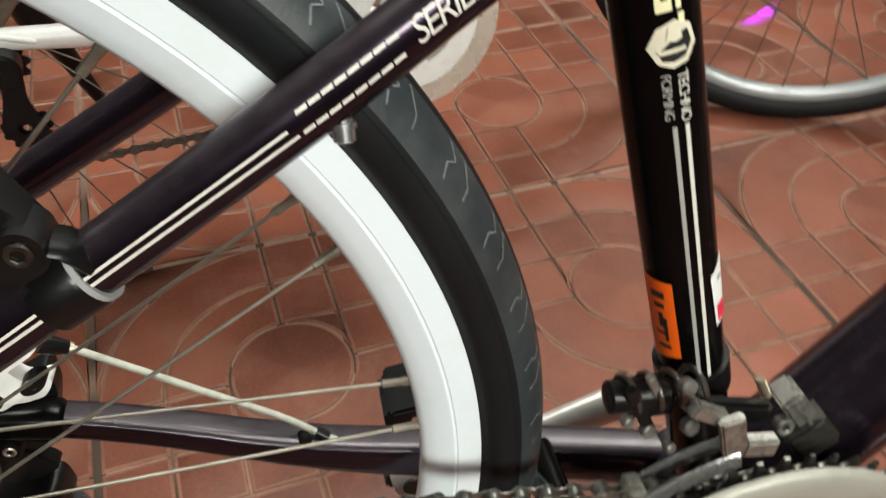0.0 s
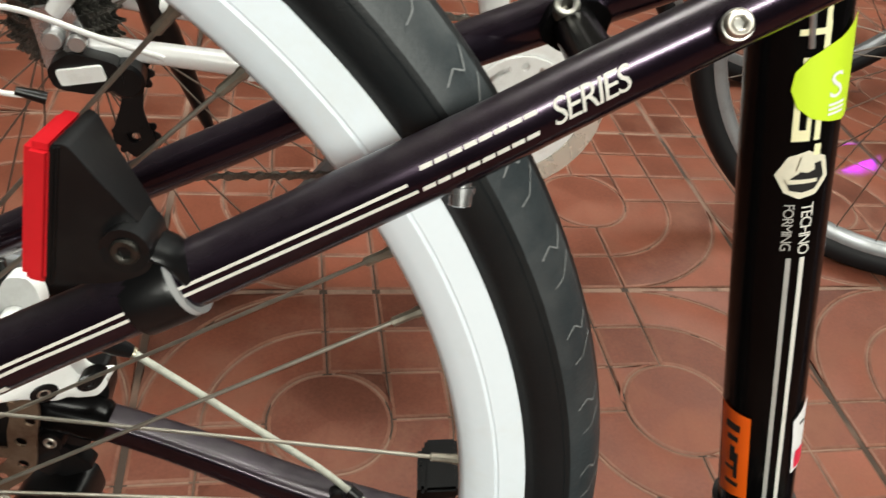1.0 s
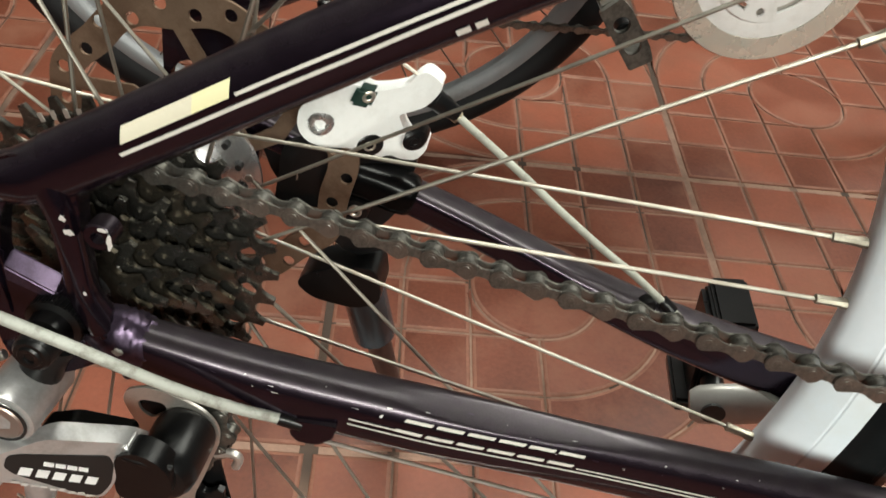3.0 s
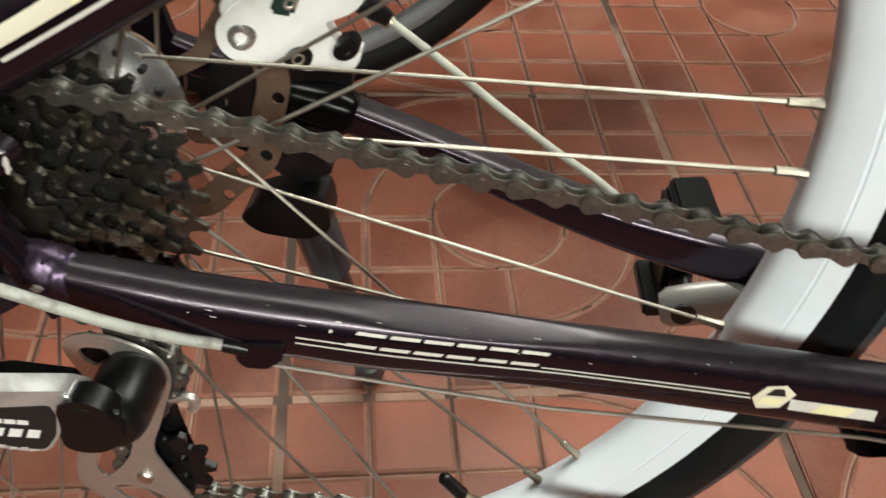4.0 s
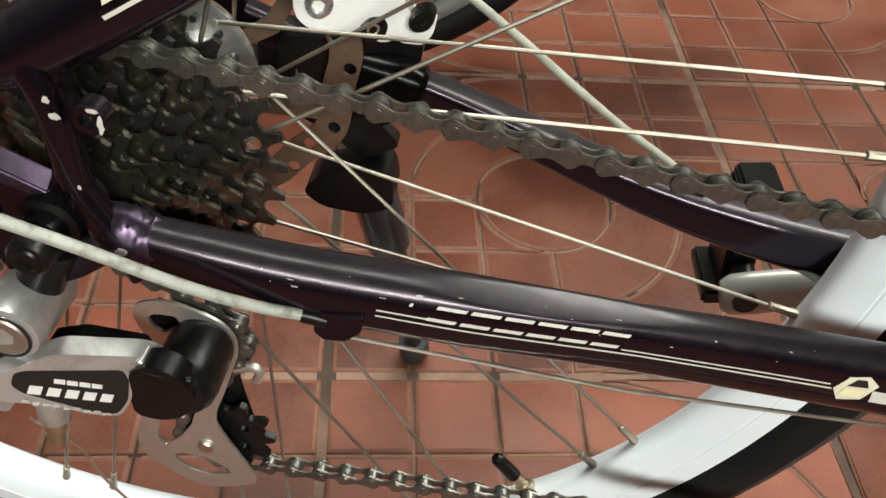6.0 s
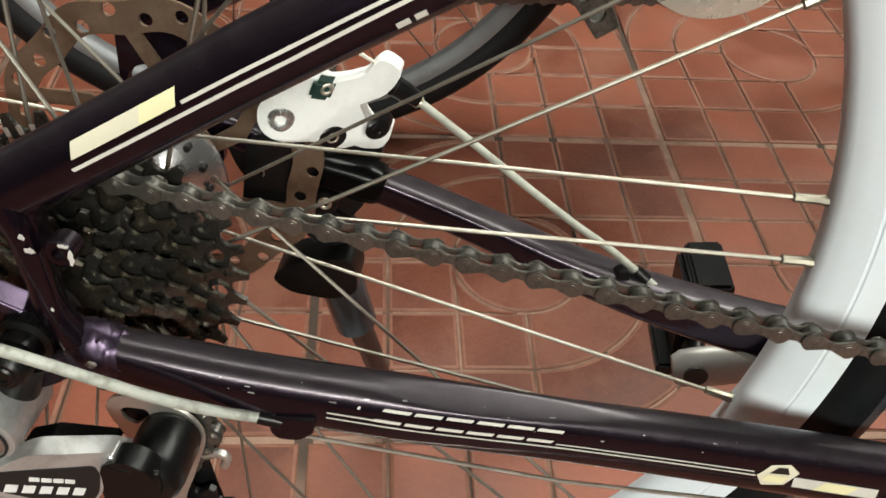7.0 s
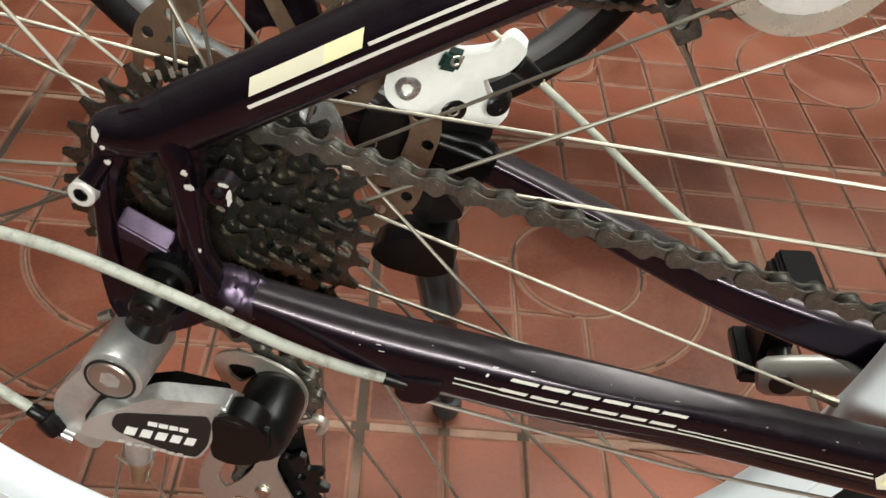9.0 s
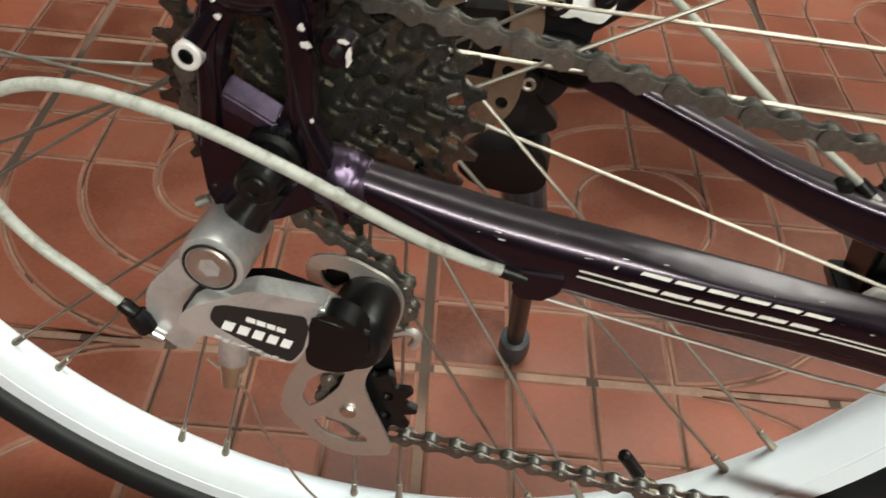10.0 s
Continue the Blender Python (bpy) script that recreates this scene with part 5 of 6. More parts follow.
refl = bpart("rear_reflector", wedge, PLASTIC, "black plastic rear reflector clamped to the stay", move=(-0.0005, 0.0080, -0.0118))
part("lens", box(0.1462, -0.0620, 0.2030, 0.0080, 0.0262, 0.0440, 0.0020, Matrix.Rotation(radians(8), 4, "Y")), RED, refl, "red reflector lens")
part("lens_rim", box(0.1506, -0.0620, 0.2032, 0.0020, 0.0272, 0.0448, 0.0008, Matrix.Rotation(radians(8), 4, "Y")), PLASTIC, refl)
part("clamp_knuckle", tube([(0.1690, -0.0735, 0.1945), (0.1690, -0.0742, 0.1945), (0.1690, -0.0580, 0.1945)], [0.0064, 0.0070, 0.0070], 22), PLASTIC, refl)
part("clamp_screw", hex_socket((0.1690, -0.0752, 0.1945), (0, -1, 0), 0.0042, 0.003), COG, refl, "dark cross-head screw")
sa, sb = Vector((0.1656, -0.0581, 0.1674)), Vector((0.1806, -0.0573, 0.1763))
part("clamp_band", tube([sa, sa.lerp(sb, 0.08), sa.lerp(sb, 0.92), sb], [0.0116, 0.0128, 0.0128, 0.0120], 30), PLASTIC, refl, "black clamp band")
part("clamp_liner", tube([sb, sb + (sb - sa) * 0.12], 0.0124, 30), mat("pale_grey_rubber", (0.34, 0.345, 0.35), 0.6, 0, 0.1, 60), refl, "pale grey rubber liner")
part("clamp_strap", tube(smooth_path([(0.1740, -0.0640, 0.1920), (0.1790, -0.0630, 0.1890), (0.1830, -0.0610, 0.1830)], 4), (0.0080, 0.0030), 14, (0, 1, 0)), PLASTIC, refl)

# ---------------------------------------------------------------- marks and stickers on the tubes
ST_P = [ST_A.lerp(ST_B, k / 40) for k in range(41)]
ST_RAD = [(0.0162, 0.0162)] * 41


def on_tube(path, rad, u, ang, lift, upright=False):
    """The point at u metres along a tube and ang radians round it from its near side; upwards (or, on the seat tube, backwards) is plus."""
    i = 0
    while i < len(path) - 2 and u > (path[i + 1] - path[i]).length:
        u -= (path[i + 1] - path[i]).length
        i += 1
    k = u / (path[i + 1] - path[i]).length
    p = path[i].lerp(path[i + 1], k)
    d = (path[min(i + 2, len(path) - 1)] - path[max(i - 1, 0)]).normalized()
    o = Vector((0, -1, 0))
    o = (o - d * o.dot(d)).normalized()
    w = o.cross(d)
    if (w.x > 0) if upright else (w.z < 0):
        w = -w
    a, b = [rad[i][j] * (1 - k) + rad[i + 1][j] * k for j in (0, 1)]
    if path is CS_R and abs(ang) < 1.5:
        s = math.asin(power(math.sin(ang), 1 / 0.78))
        return p + o * ((a + lift) * power(math.cos(s), 0.78)) + w * ((b + lift) * math.sin(ang))
    return p + o * ((a + lift) * math.cos(ang)) + w * ((b + lift) * math.sin(ang))


def lay(own, path, rad, u0, deg0, r, lift=0.00035, upright=False, down=False):
    """Bends a flat mesh (x along, y round) onto a tube, with its origin at u0 and deg0."""
    for v in own.verts:
        x, y = (-v.co.x, -v.co.y) if down else (v.co.x, v.co.y)
        v.co = on_tube(path, rad, u0 + x, radians(deg0) + y / r, lift, upright)
    return own


def band(path, rad, u0, u1, d0, d1, r, nu=24, nv=4, lift=0.00035, upright=False, skew=0.0):
    own = quad_grid([(u0, radians(d0) * r), (u1, radians(d0) * r), (u1 + skew, radians(d1) * r), (u0 + skew, radians(d1) * r)], nu, nv)
    return lay(own, path, rad, 0, 0, r, lift, upright)


def blob(path, rad, pts, r, lift=0.00035, upright=False, nv=8):
    """A sticker of any outline given as (u, degrees) points."""
    own = bmesh.new()
    own.faces.new([own.verts.new((u, radians(d) * r, 0)) for u, d in pts])
    lo, hi = min(v.co.y for v in own.verts), max(v.co.y for v in own.verts)
    for k in range(1, nv):
        bmesh.ops.bisect_plane(own, geom=own.verts[:] + own.edges[:] + own.faces[:], plane_co=(0, lo + (hi - lo) * k / nv, 0), plane_no=(0, 1, 0))
    ul, uh = min(v.co.x for v in own.verts), max(v.co.x for v in own.verts)
    for k in range(1, 4):
        bmesh.ops.bisect_plane(own, geom=own.verts[:] + own.edges[:] + own.faces[:], plane_co=(ul + (uh - ul) * k / 4, 0, 0), plane_no=(1, 0, 0))
    bmesh.ops.triangulate(own, faces=own.faces[:])
    return lay(own, path, rad, 0, 0, r, lift, upright)


def twisted(path, rad, stops, half, r, nu=70, lift=0.00035):
    """A stripe that slowly turns round a tube: stops of (u, degrees)."""
    own = quad_grid([(0, -1), (1, -1), (1, 1), (0, 1)], nu, 3)
    us, ds = [q[0] for q in stops], [q[1] for q in stops]
    for v in own.verts:
        u = us[0] + (us[-1] - us[0]) * v.co.x
        v.co = on_tube(path, rad, u, radians(float(np.interp(u, us, ds)) + half * v.co.y), lift)
    return own


R_SS, R_CS, R_ST = 0.0094, 0.0118, 0.0162
# seat stay: pinstripes, cream block, plain marks, a readable word
part("pinstripe", twisted(SS_R, ss_rad, ((0.0660, 5), (0.100, 4), (0.155, 5), (0.200, 7), (0.2776, 6)), 2.6, R_SS), SILVERDECAL, seat_stay)
part("pinstripe", twisted(SS_R, ss_rad, ((0.0250, -10), (0.100, -11), (0.150, -7), (0.220, -8), (0.2796, -11)), 3.0, R_SS), SILVERDECAL, seat_stay)
part("cream_block", band(SS_R, ss_rad, 0.0270, 0.0515, 4, 28, R_SS, 12, skew=0.003), CREAM, seat_stay, "cream decal block")
part("cream_block", band(SS_R, ss_rad, 0.0515, 0.0640, 4, 28, R_SS, 8, skew=0.003), YELLOWISH, seat_stay)
part("pale_mark", band(SS_R, ss_rad, 0.1290, 0.1330, -44, -32, R_SS, 4), SILVERDECAL, seat_stay)
part("pale_mark", band(SS_R, ss_rad, 0.1345, 0.1380, -44, -32, R_SS, 4), SILVERDECAL, seat_stay)
for k in range(8):
    for bar in mark_strokes(0.0047 * k, 0.0040, 0.0066, 0.30, 0.0012):
        part("plain_bar", lay(bar, SS_R, ss_rad, 0.2810, -15, R_SS), SILVERDECAL, seat_stay)
part("word", lay(letters("SERIES", 0.0102, 6, 0.28, 0.84), SS_R, ss_rad, 0.3225, -15, R_SS), SILVERDECAL, seat_stay, "pale silver word on the stay")
# chain stay: plain marks, pinstripes, hexagon
for k in range(6):
    for bar in mark_strokes(0.0116 * k, 0.0100, 0.0060, 0.60, 0.0013):
        part("plain_bar", lay(bar, CS_R, cs_rad, 0.1020, 11, R_CS), SILVERDECAL, chain_stay)
part("pinstripe", band(CS_R, cs_rad, 0.0857, 0.1040, 12, 15, R_CS, 8), SILVERDECAL, chain_stay)
part("pinstripe", band(CS_R, cs_rad, 0.1720, 0.2570, 9, 11.5, R_CS, 30), SILVERDECAL, chain_stay)
part("pinstripe", band(CS_R, cs_rad, 0.0857, 0.2585, 1, 4, R_CS, 50), SILVERDECAL, chain_stay)
hexa = [(0.2590, 4), (0.2625, 28), (0.2705, 34), (0.2760, 20), (0.2730, -10), (0.2640, -18)]
part("hexagon_mark", blob(CS_R, cs_rad, hexa, R_CS), CREAM, chain_stay, "cream hexagon mark")
part("hexagon_core", blob(CS_R, cs_rad, [(0.2635, 12), (0.2660, 26), (0.2700, 27), (0.2722, 14)], R_CS, 0.0006), INK_SHADE, chain_stay)
part("hexagon_base", blob(CS_R, cs_rad, [(0.2622, -6), (0.2632, 8), (0.2725, 8), (0.2712, -6)], R_CS, 0.0006), YELLOWISH, chain_stay)
part("grey_bar", band(CS_R, cs_rad, 0.2770, 0.3160, -12, 10, R_CS, 16, skew=-0.002), SILVERDECAL, chain_stay)
part("yellow_bar", band(CS_R, cs_rad, 0.2865, 0.3020, -11, 9, R_CS, 8, lift=0.0006, skew=0.003), YELLOWISH, chain_stay)
for i, (u, d, su, sd) in enumerate(((0.0964, 34, 0.0005, 3), (0.0985, 52, 0.0009, 0.8), (0.1120, 60, 0.0008, 0.7), (0.2050, 52, 0.0004, 1), (0.0560, 40, 0.0010, 0.6))):
    part("scratch", band(CS_R, cs_rad, u - su, u + su, d - sd, d + sd, R_CS, 3, 2, skew=0.0004), CHIP, chain_stay)
rnd_c = random.Random(41)
for k in range(46):
    u, d = rnd_c.uniform(0.03, 0.33), rnd_c.uniform(28, 78)
    su, sd = rnd_c.choice((0.0002, 0.0003, 0.0006, 0.0012)), rnd_c.uniform(0.3, 0.9)
    part("scratch", band(CS_R, cs_rad, u - su, u + su, d - sd, d + sd, R_CS, 2, 2, skew=rnd_c.uniform(-0.0006, 0.0006)), MATS["lilac_worn_lit_paint"] if k % 3 else CHIP, chain_stay)
# seat tube
for d0, d1 in ((6, 12), (-11, -5)):
    part("pinstripe", band(ST_P, ST_RAD, 0.0900, 0.2450, d0, d1, R_ST, 10, upright=True), SILVERDECAL if d0 < 0 else mat("dim_stripe", (0.40, 0.39, 0.37), 0.4, 0.1, 0.1, 100), seat_tube)
part("lettering", lay(letters("TECHNO", 0.0058, 6, 0.0, 0.80), ST_P, ST_RAD, 0.2672, -1, R_ST, upright=True, down=True), SILVERDECAL, seat_tube, "pale upright word on the seat tube")
part("lettering", lay(letters("FORMING", 0.0050, 6, 0.0, 0.80), ST_P, ST_RAD, 0.2672, 20, R_ST, upright=True, down=True), mat("dim_stripe", (0.40, 0.39, 0.37)), seat_tube, "dim upright word on the seat tube")
outer = [(0.2690, 4), (0.2702, -16), (0.2760, -31), (0.2838, -24), (0.2870, -2), (0.2850, 20), (0.2780, 34), (0.2715, 22)]
part("hexagon_mark", blob(ST_P, ST_RAD, outer, R_ST, upright=True), CREAM, seat_tube, "cream hexagon mark")
part("hexagon_core", blob(ST_P, ST_RAD, [(0.2715, 2), (0.2725, -13), (0.2770, -23), (0.2825, -18), (0.2815, -2), (0.2790, 6), (0.2760, 20), (0.2725, 16)], R_ST, 0.0006, True), INK_SHADE, seat_tube)
part("hexagon_core", blob(ST_P, ST_RAD, [(0.2752, -14), (0.2766, -14), (0.2768, 22), (0.2750, 18)], R_ST, 0.0009, True), CREAM, seat_tube)
part("hexagon_core", blob(ST_P, ST_RAD, [(0.2790, -2), (0.2800, -10), (0.2845, -8), (0.2850, 6), (0.2800, 10)], R_ST, 0.0009, True), CREAM, seat_tube)
for u0, u1, d0, d1 in ((0.2850, 0.2890, -16, -8), (0.2905, 0.3300, -13, -6), (0.2905, 0.3080, 12, 19), (0.2905, 0.2945, -1, 18), (0.2905, 0.3080, -1, 4), (0.3170, 0.3190, -6, 14), (0.3260, 0.3280, -6, 20), (0.3300, 0.3480, -12, -6)):
    part("cream_bar", band(ST_P, ST_RAD, u0, u1, d0, d1, R_ST, 6, upright=True), YELLOWISH, seat_tube)
drop = [(0.3300, -62), (0.2965, -62), (0.2950, -45), (0.2965, -20), (0.2985, 0), (0.3025, 16), (0.3085, 24), (0.3145, 21), (0.3190, 8), (0.3220, -10), (0.3245, -30)]
part("lime_sticker", blob(ST_P, ST_RAD, drop, R_ST, 0.0009, True, 12), LIME, seat_tube, "bright lime size sticker")
own = letters("S", 0.0125, 8)
bmesh.ops.rotate(own, verts=own.verts, matrix=Matrix.Rotation(radians(-90), 3, "Z"))
part("size_letter", lay(own, ST_P, ST_RAD, 0.3045, -16, R_ST, 0.0012, True), PAPER, seat_tube, "white letter S")
for k in range(3):
    part("small_print", band(ST_P, ST_RAD, 0.2985 + 0.0016 * k, 0.2994 + 0.0016 * k, -42, -18, R_ST, 3, lift=0.0012, upright=True), PAPER, seat_tube)
part("orange_sticker", blob(ST_P, ST_RAD, [(0.1190, 34), (0.1660, 36), (0.1670, 92), (0.1160, 84)], R_ST, 0.0007, True, 10), ORANGE, seat_tube, "orange sticker with dark scribble bars")
for k, (u0, u1, d0, d1) in enumerate(((0.1560, 0.1600, 50, 74), (0.1500, 0.1530, 52, 70), (0.1380, 0.1470, 56, 64), (0.1290, 0.1440, 50, 56), (0.1240, 0.1265, 48, 70), (0.1330, 0.1350, 56, 72))):
    part("sticker_bar", band(ST_P, ST_RAD, u0, u1, d0, d1, R_ST, 3, lift=0.0010, upright=True), INK_SHADE, seat_tube)
part("white_sticker", blob(ST_P, ST_RAD, [(0.1330, -30), (0.1640, -24), (0.1720, -60), (0.1350, -64)], R_ST, 0.0007, True, 6), PAPER, seat_tube, "white and red paper sticker")
part("sticker_bar", band(ST_P, ST_RAD, 0.1355, 0.1455, -58, -34, R_ST, 4, lift=0.0010, upright=True), REDINK, seat_tube)
part("sticker_bar", band(ST_P, ST_RAD, 0.1600, 0.1612, -52, -38, R_ST, 3, lift=0.0010, upright=True), INK_SHADE, seat_tube)
part("weld_line", tube([on_tube(ST_P, ST_RAD, 0.322 + 0.006 * k, radians(7 + 1.0 * k), 0.0002, True) for k in range(8)], 0.0011, 8), ALU, seat_tube)

# ---------------------------------------------------------------- the white bicycle behind
YAW2, LEAN2, WR = 10.04, 3.86, 0.345
BIKE2 = Matrix.Translation((-0.0593, 0.5017, 0.0)) @ Matrix.Rotation(radians(YAW2), 4, "Z") @ Matrix.Rotation(radians(-LEAN2), 4, "X")
far = thing("bicycle", BIKE2, "white bicycle with black tyres and clear chainring guard, parked behind", "bicycle")
GREYRIM = mat("grey_alloy_rim", (0.29, 0.30, 0.31), 0.4, 0.7, 0.12, 30, 0.05, 500, stain=(0.12, 0.11, 0.10), stain_amount=0.5, stain_scale=12)
TYRE2 = mat("dark_tyre_rubber", (0.007, 0.007, 0.008), 0.6, 0, 0.25, 30, 0.15, 700, 0.2, 500, spec=0.25)
DULL = mat("dark_spokes", (0.24, 0.20, 0.17), 0.45, 0.8, 0.2, 90)


def far_wheel(parent, m, spokes=32):
    """A complete wheel of the far bicycle at the pose m (hub at its origin)."""
    R = WR
    w = part("rim", lathe([(R - 0.0340, -0.0110), (R - 0.0340, -0.0120), (R - 0.0440, -0.0110), (R - 0.0500, -0.0060), (R - 0.0510, 0.0), (R - 0.0500, 0.0060), (R - 0.0440, 0.0110), (R - 0.0340, 0.0120)], 110, closed=True), GREYRIM, parent, "grey alloy rim")
    w.matrix_local = m
    part("tyre", lathe([(R - 0.0360, -0.0100), (R - 0.0310, -0.0150), (R - 0.0220, -0.0185), (R - 0.0120, -0.0175), (R - 0.0040, -0.0110), (R, -0.0020), (R, 0.0020), (R - 0.0040, 0.0110), (R - 0.0120, 0.0175), (R - 0.0220, 0.0185), (R - 0.0310, 0.0150), (R - 0.0360, 0.0100)], 110), TYRE2, w, "black rubber tyre")
    part("hub", lathe([(0.0, -0.060), (0.006, -0.060), (0.006, -0.050), (0.020, -0.032), (0.022, -0.028), (0.014, -0.020), (0.014, 0.020), (0.022, 0.028), (0.020, 0.032), (0.006, 0.050), (0.006, 0.060), (0.0, 0.060)], 28), GREYRIM, w)
    for k in range(spokes):
        phi = 2 * math.pi * k / spokes
        turn = radians(62) * (1 if k % 4 < 2 else -1)
        y = -0.028 if k % 2 else 0.028
        part("spoke", rod((0.020 * math.cos(phi + turn), y, 0.020 * math.sin(phi + turn)), ((R - 0.050) * math.cos(phi), 0, (R - 0.050) * math.sin(phi)), 0.0010, 6), DULL, w)
    return w


def fpart(name, bm, material, label="", parent=None):
    return part(name, bm, material, parent or far, label)


H2 = Vector((0, 0, WR))
far_wheel(far, Matrix.Translation(H2))
far_wheel(far, Matrix.Translation((1.0474, 0, WR)) @ Matrix.Rotation(radians(-32.9), 4, "Z"))
B2 = Vector((0.4424, 0, WR - 0.0671))
WHITE2 = mat("white_frame_paint", (0.80, 0.80, 0.80), 0.3, 0, 0.04, 30, 0.02, 400, coat=0.5, stain=(0.4, 0.36, 0.3), stain_amount=0.2)
for s in (-1, 1):
    fpart("chain_stay", tube([H2 + Vector((0.012, s * 0.064, -0.006)), H2 + Vector((0.15, s * 0.058, -0.024)), B2 + Vector((-0.02, s * 0.034, 0.0))], [0.009, 0.0115, 0.013], 18), WHITE2, "white painted chain stay")
    fpart("seat_stay", tube([H2 + Vector((0.002, s * 0.064, 0.02)), Vector((0.16, s * 0.055, WR + 0.22)), Vector((0.30, s * 0.016, WR + 0.40))], [0.008, 0.0085, 0.008], 16), WHITE2)
    fpart("dropout", plate(rounded([(-0.018, WR + 0.024), (0.016, WR + 0.030), (0.030, WR - 0.004), (0.012, WR - 0.034), (-0.010, WR - 0.040)], 0.006), s * 0.062, s * 0.067, (), 0.001), HUBALLOY)
    fpart("axle_nut", rod((0, s * 0.066, WR), (0, s * 0.080, WR), 0.0085, 12, 0.001), ALU, "shiny axle nut")
fpart("seat_tube", tube([B2, Vector((0.290, 0, WR + 0.46))], 0.0165, 24), WHITE2)
fpart("down_tube", tube([B2, Vector((0.830, 0, WR + 0.33))], 0.020, 24), WHITE2, "white painted down tube")
fpart("top_tube", tube([Vector((0.30, 0, WR + 0.42)), Vector((0.815, 0, WR + 0.43))], 0.016, 20), WHITE2)
fpart("head_tube", tube([Vector((0.850, 0, WR + 0.27)), Vector((0.800, 0, WR + 0.46))], 0.020, 24), WHITE2)
for s in (-1, 1):
    fpart("fork_blade", tube([Vector((0.852, s * 0.045, WR + 0.26)), Vector((0.910, s * 0.050, WR + 0.12)), Vector((1.030, s * 0.052, WR))], [0.013, 0.011, 0.008], 16), WHITE2)
fpart("fork_crown", box(0.850, 0, WR + 0.255, 0.045, 0.125, 0.030, 0.006), WHITE2)
stack = fpart("cassette", lathe([(0.010, -0.02), (0.018, -0.02), (0.018, -0.056), (0.010, -0.056)], 24, 0, WR, closed=True), COG, "dirty sprocket cluster")
for i in range(7):
    n = 25 - 2 * i
    r = 0.0127 / (2 * math.sin(math.pi / n))
    part("cog", gear(n, r + 0.004, r - 0.004, 0.017, -0.022 - 0.005 * i, -0.020 - 0.005 * i, 0, WR, 0), COG, stack)
fm = fpart("rear_derailleur", plate(rounded([(-0.030, WR - 0.045), (-0.008, WR - 0.030), (0.030, WR - 0.040), (0.034, WR - 0.062), (0.006, WR - 0.070), (-0.026, WR - 0.064)], 0.008), -0.092, -0.070, (), 0.004), PLASTIC, "black rear derailleur with a silver link")
fm.location = (0.024, 0, 0.026)
part("link_plate", plate(rounded([(-0.022, WR - 0.046), (0.016, WR - 0.040), (0.020, WR - 0.054), (-0.018, WR - 0.060)], 0.003), -0.096, -0.091, (), 0.001), WHITE, fm, "pale silver link plate")
part("hanger", tube([(0.0, -0.075, WR - 0.018), (-0.008, -0.078, WR - 0.036)], 0.0085, 18), HUBALLOY, fm)
part("hanger_bolt", rod((-0.002, -0.090, WR - 0.024), (-0.002, -0.078, WR - 0.024), 0.0075, 14, 0.001), ALU, fm)
part("spring_housing", rod((0.034, -0.090, WR - 0.058), (0.034, -0.062, WR - 0.058), 0.0165, 22, 0.003), PLASTIC, fm)
part("cage_plate", plate(rounded([(0.020, WR - 0.050), (0.048, WR - 0.056), (0.042, WR - 0.100), (0.052, WR - 0.140), (0.030, WR - 0.152), (0.010, WR - 0.130), (0.024, WR - 0.090)], 0.008), -0.060, -0.057, [circle(0.031, WR - 0.128, 0.007, 14)], 0.0004), PLASTIC, fm)
for z in (-0.066, -0.132):
    part("jockey_wheel", gear(11, 0.023, 0.0185, 0.004, -0.052, -0.049, 0.032, WR + z, 0), PLASTIC, fm)
fpart("gear_cable", tube(smooth_path([(0.090, -0.070, WR - 0.016), (0.040, -0.082, WR + 0.006), (-0.035, -0.092, WR + 0.034), (-0.090, -0.094, WR + 0.010), (-0.085, -0.094, WR - 0.020), (-0.050, -0.090, WR - 0.042), (-0.016, -0.088, WR - 0.048)], 8), 0.0027, 12), WHITE, "white gear cable housing")
fpart("barrel_adjuster", tube([(-0.034, -0.089, WR - 0.042), (-0.010, -0.087, WR - 0.050)], [0.004, 0.006], 12), PLASTIC)
fpart("cable_stop", box(0.170, -0.070, WR - 0.026, 0.016, 0.012, 0.018, 0.002), WHITE2)
fpart("kickstand", tube([(0.062, 0.058, WR + 0.005), (0.078, 0.066, WR - 0.045), (0.094, 0.076, WR - 0.090), (0.112, 0.086, WR - 0.150), (0.118, 0.090, WR - 0.170)], [0.012, 0.017, 0.012, 0.008, 0.006], 14), PLASTIC, "black folding stand")
cs = fpart("chainring", gear(42, 0.0890, 0.0810, 0.050, -0.0450, -0.0430, B2.x, B2.z, 0.0003), PLATE, "silver chainring with a clear plastic guard")
part("bright_ring", lathe([(0.080, -0.050), (0.080, -0.048), (0.056, -0.048), (0.056, -0.051), (0.066, -0.053)], 60, B2.x, B2.z, closed=True), WHITE, cs, "white inner guard ring")
part("clear_guard", lathe([(0.1006, -0.0530), (0.1016, -0.0510), (0.1006, -0.0490), (0.0780, -0.0490), (0.0780, -0.0520)], 72, B2.x, B2.z, closed=True), CLEAR, cs, "cloudy clear plastic guard disc")
slots = []
for k in range(4):
    a0 = 20 + 90 * k
    slots.append([(B2.x + r * math.cos(radians(t)), B2.z + r * math.sin(radians(t))) for r, seq in ((0.0500, range(a0, a0 + 51, 10)), (0.0440, range(a0 + 50, a0 - 1, -10))) for t in seq])
    slots.append(circle(B2.x + 0.0480 * math.cos(radians(a0 - 20)), B2.z + 0.0480 * math.sin(radians(a0 - 20)), 0.0042, 12))
part("spider", plate(circle(B2.x, B2.z, 0.0590, 48), -0.0560, -0.0520, slots, 0.0008), WHITE, cs, "pale spider disc with slots and bolt holes")
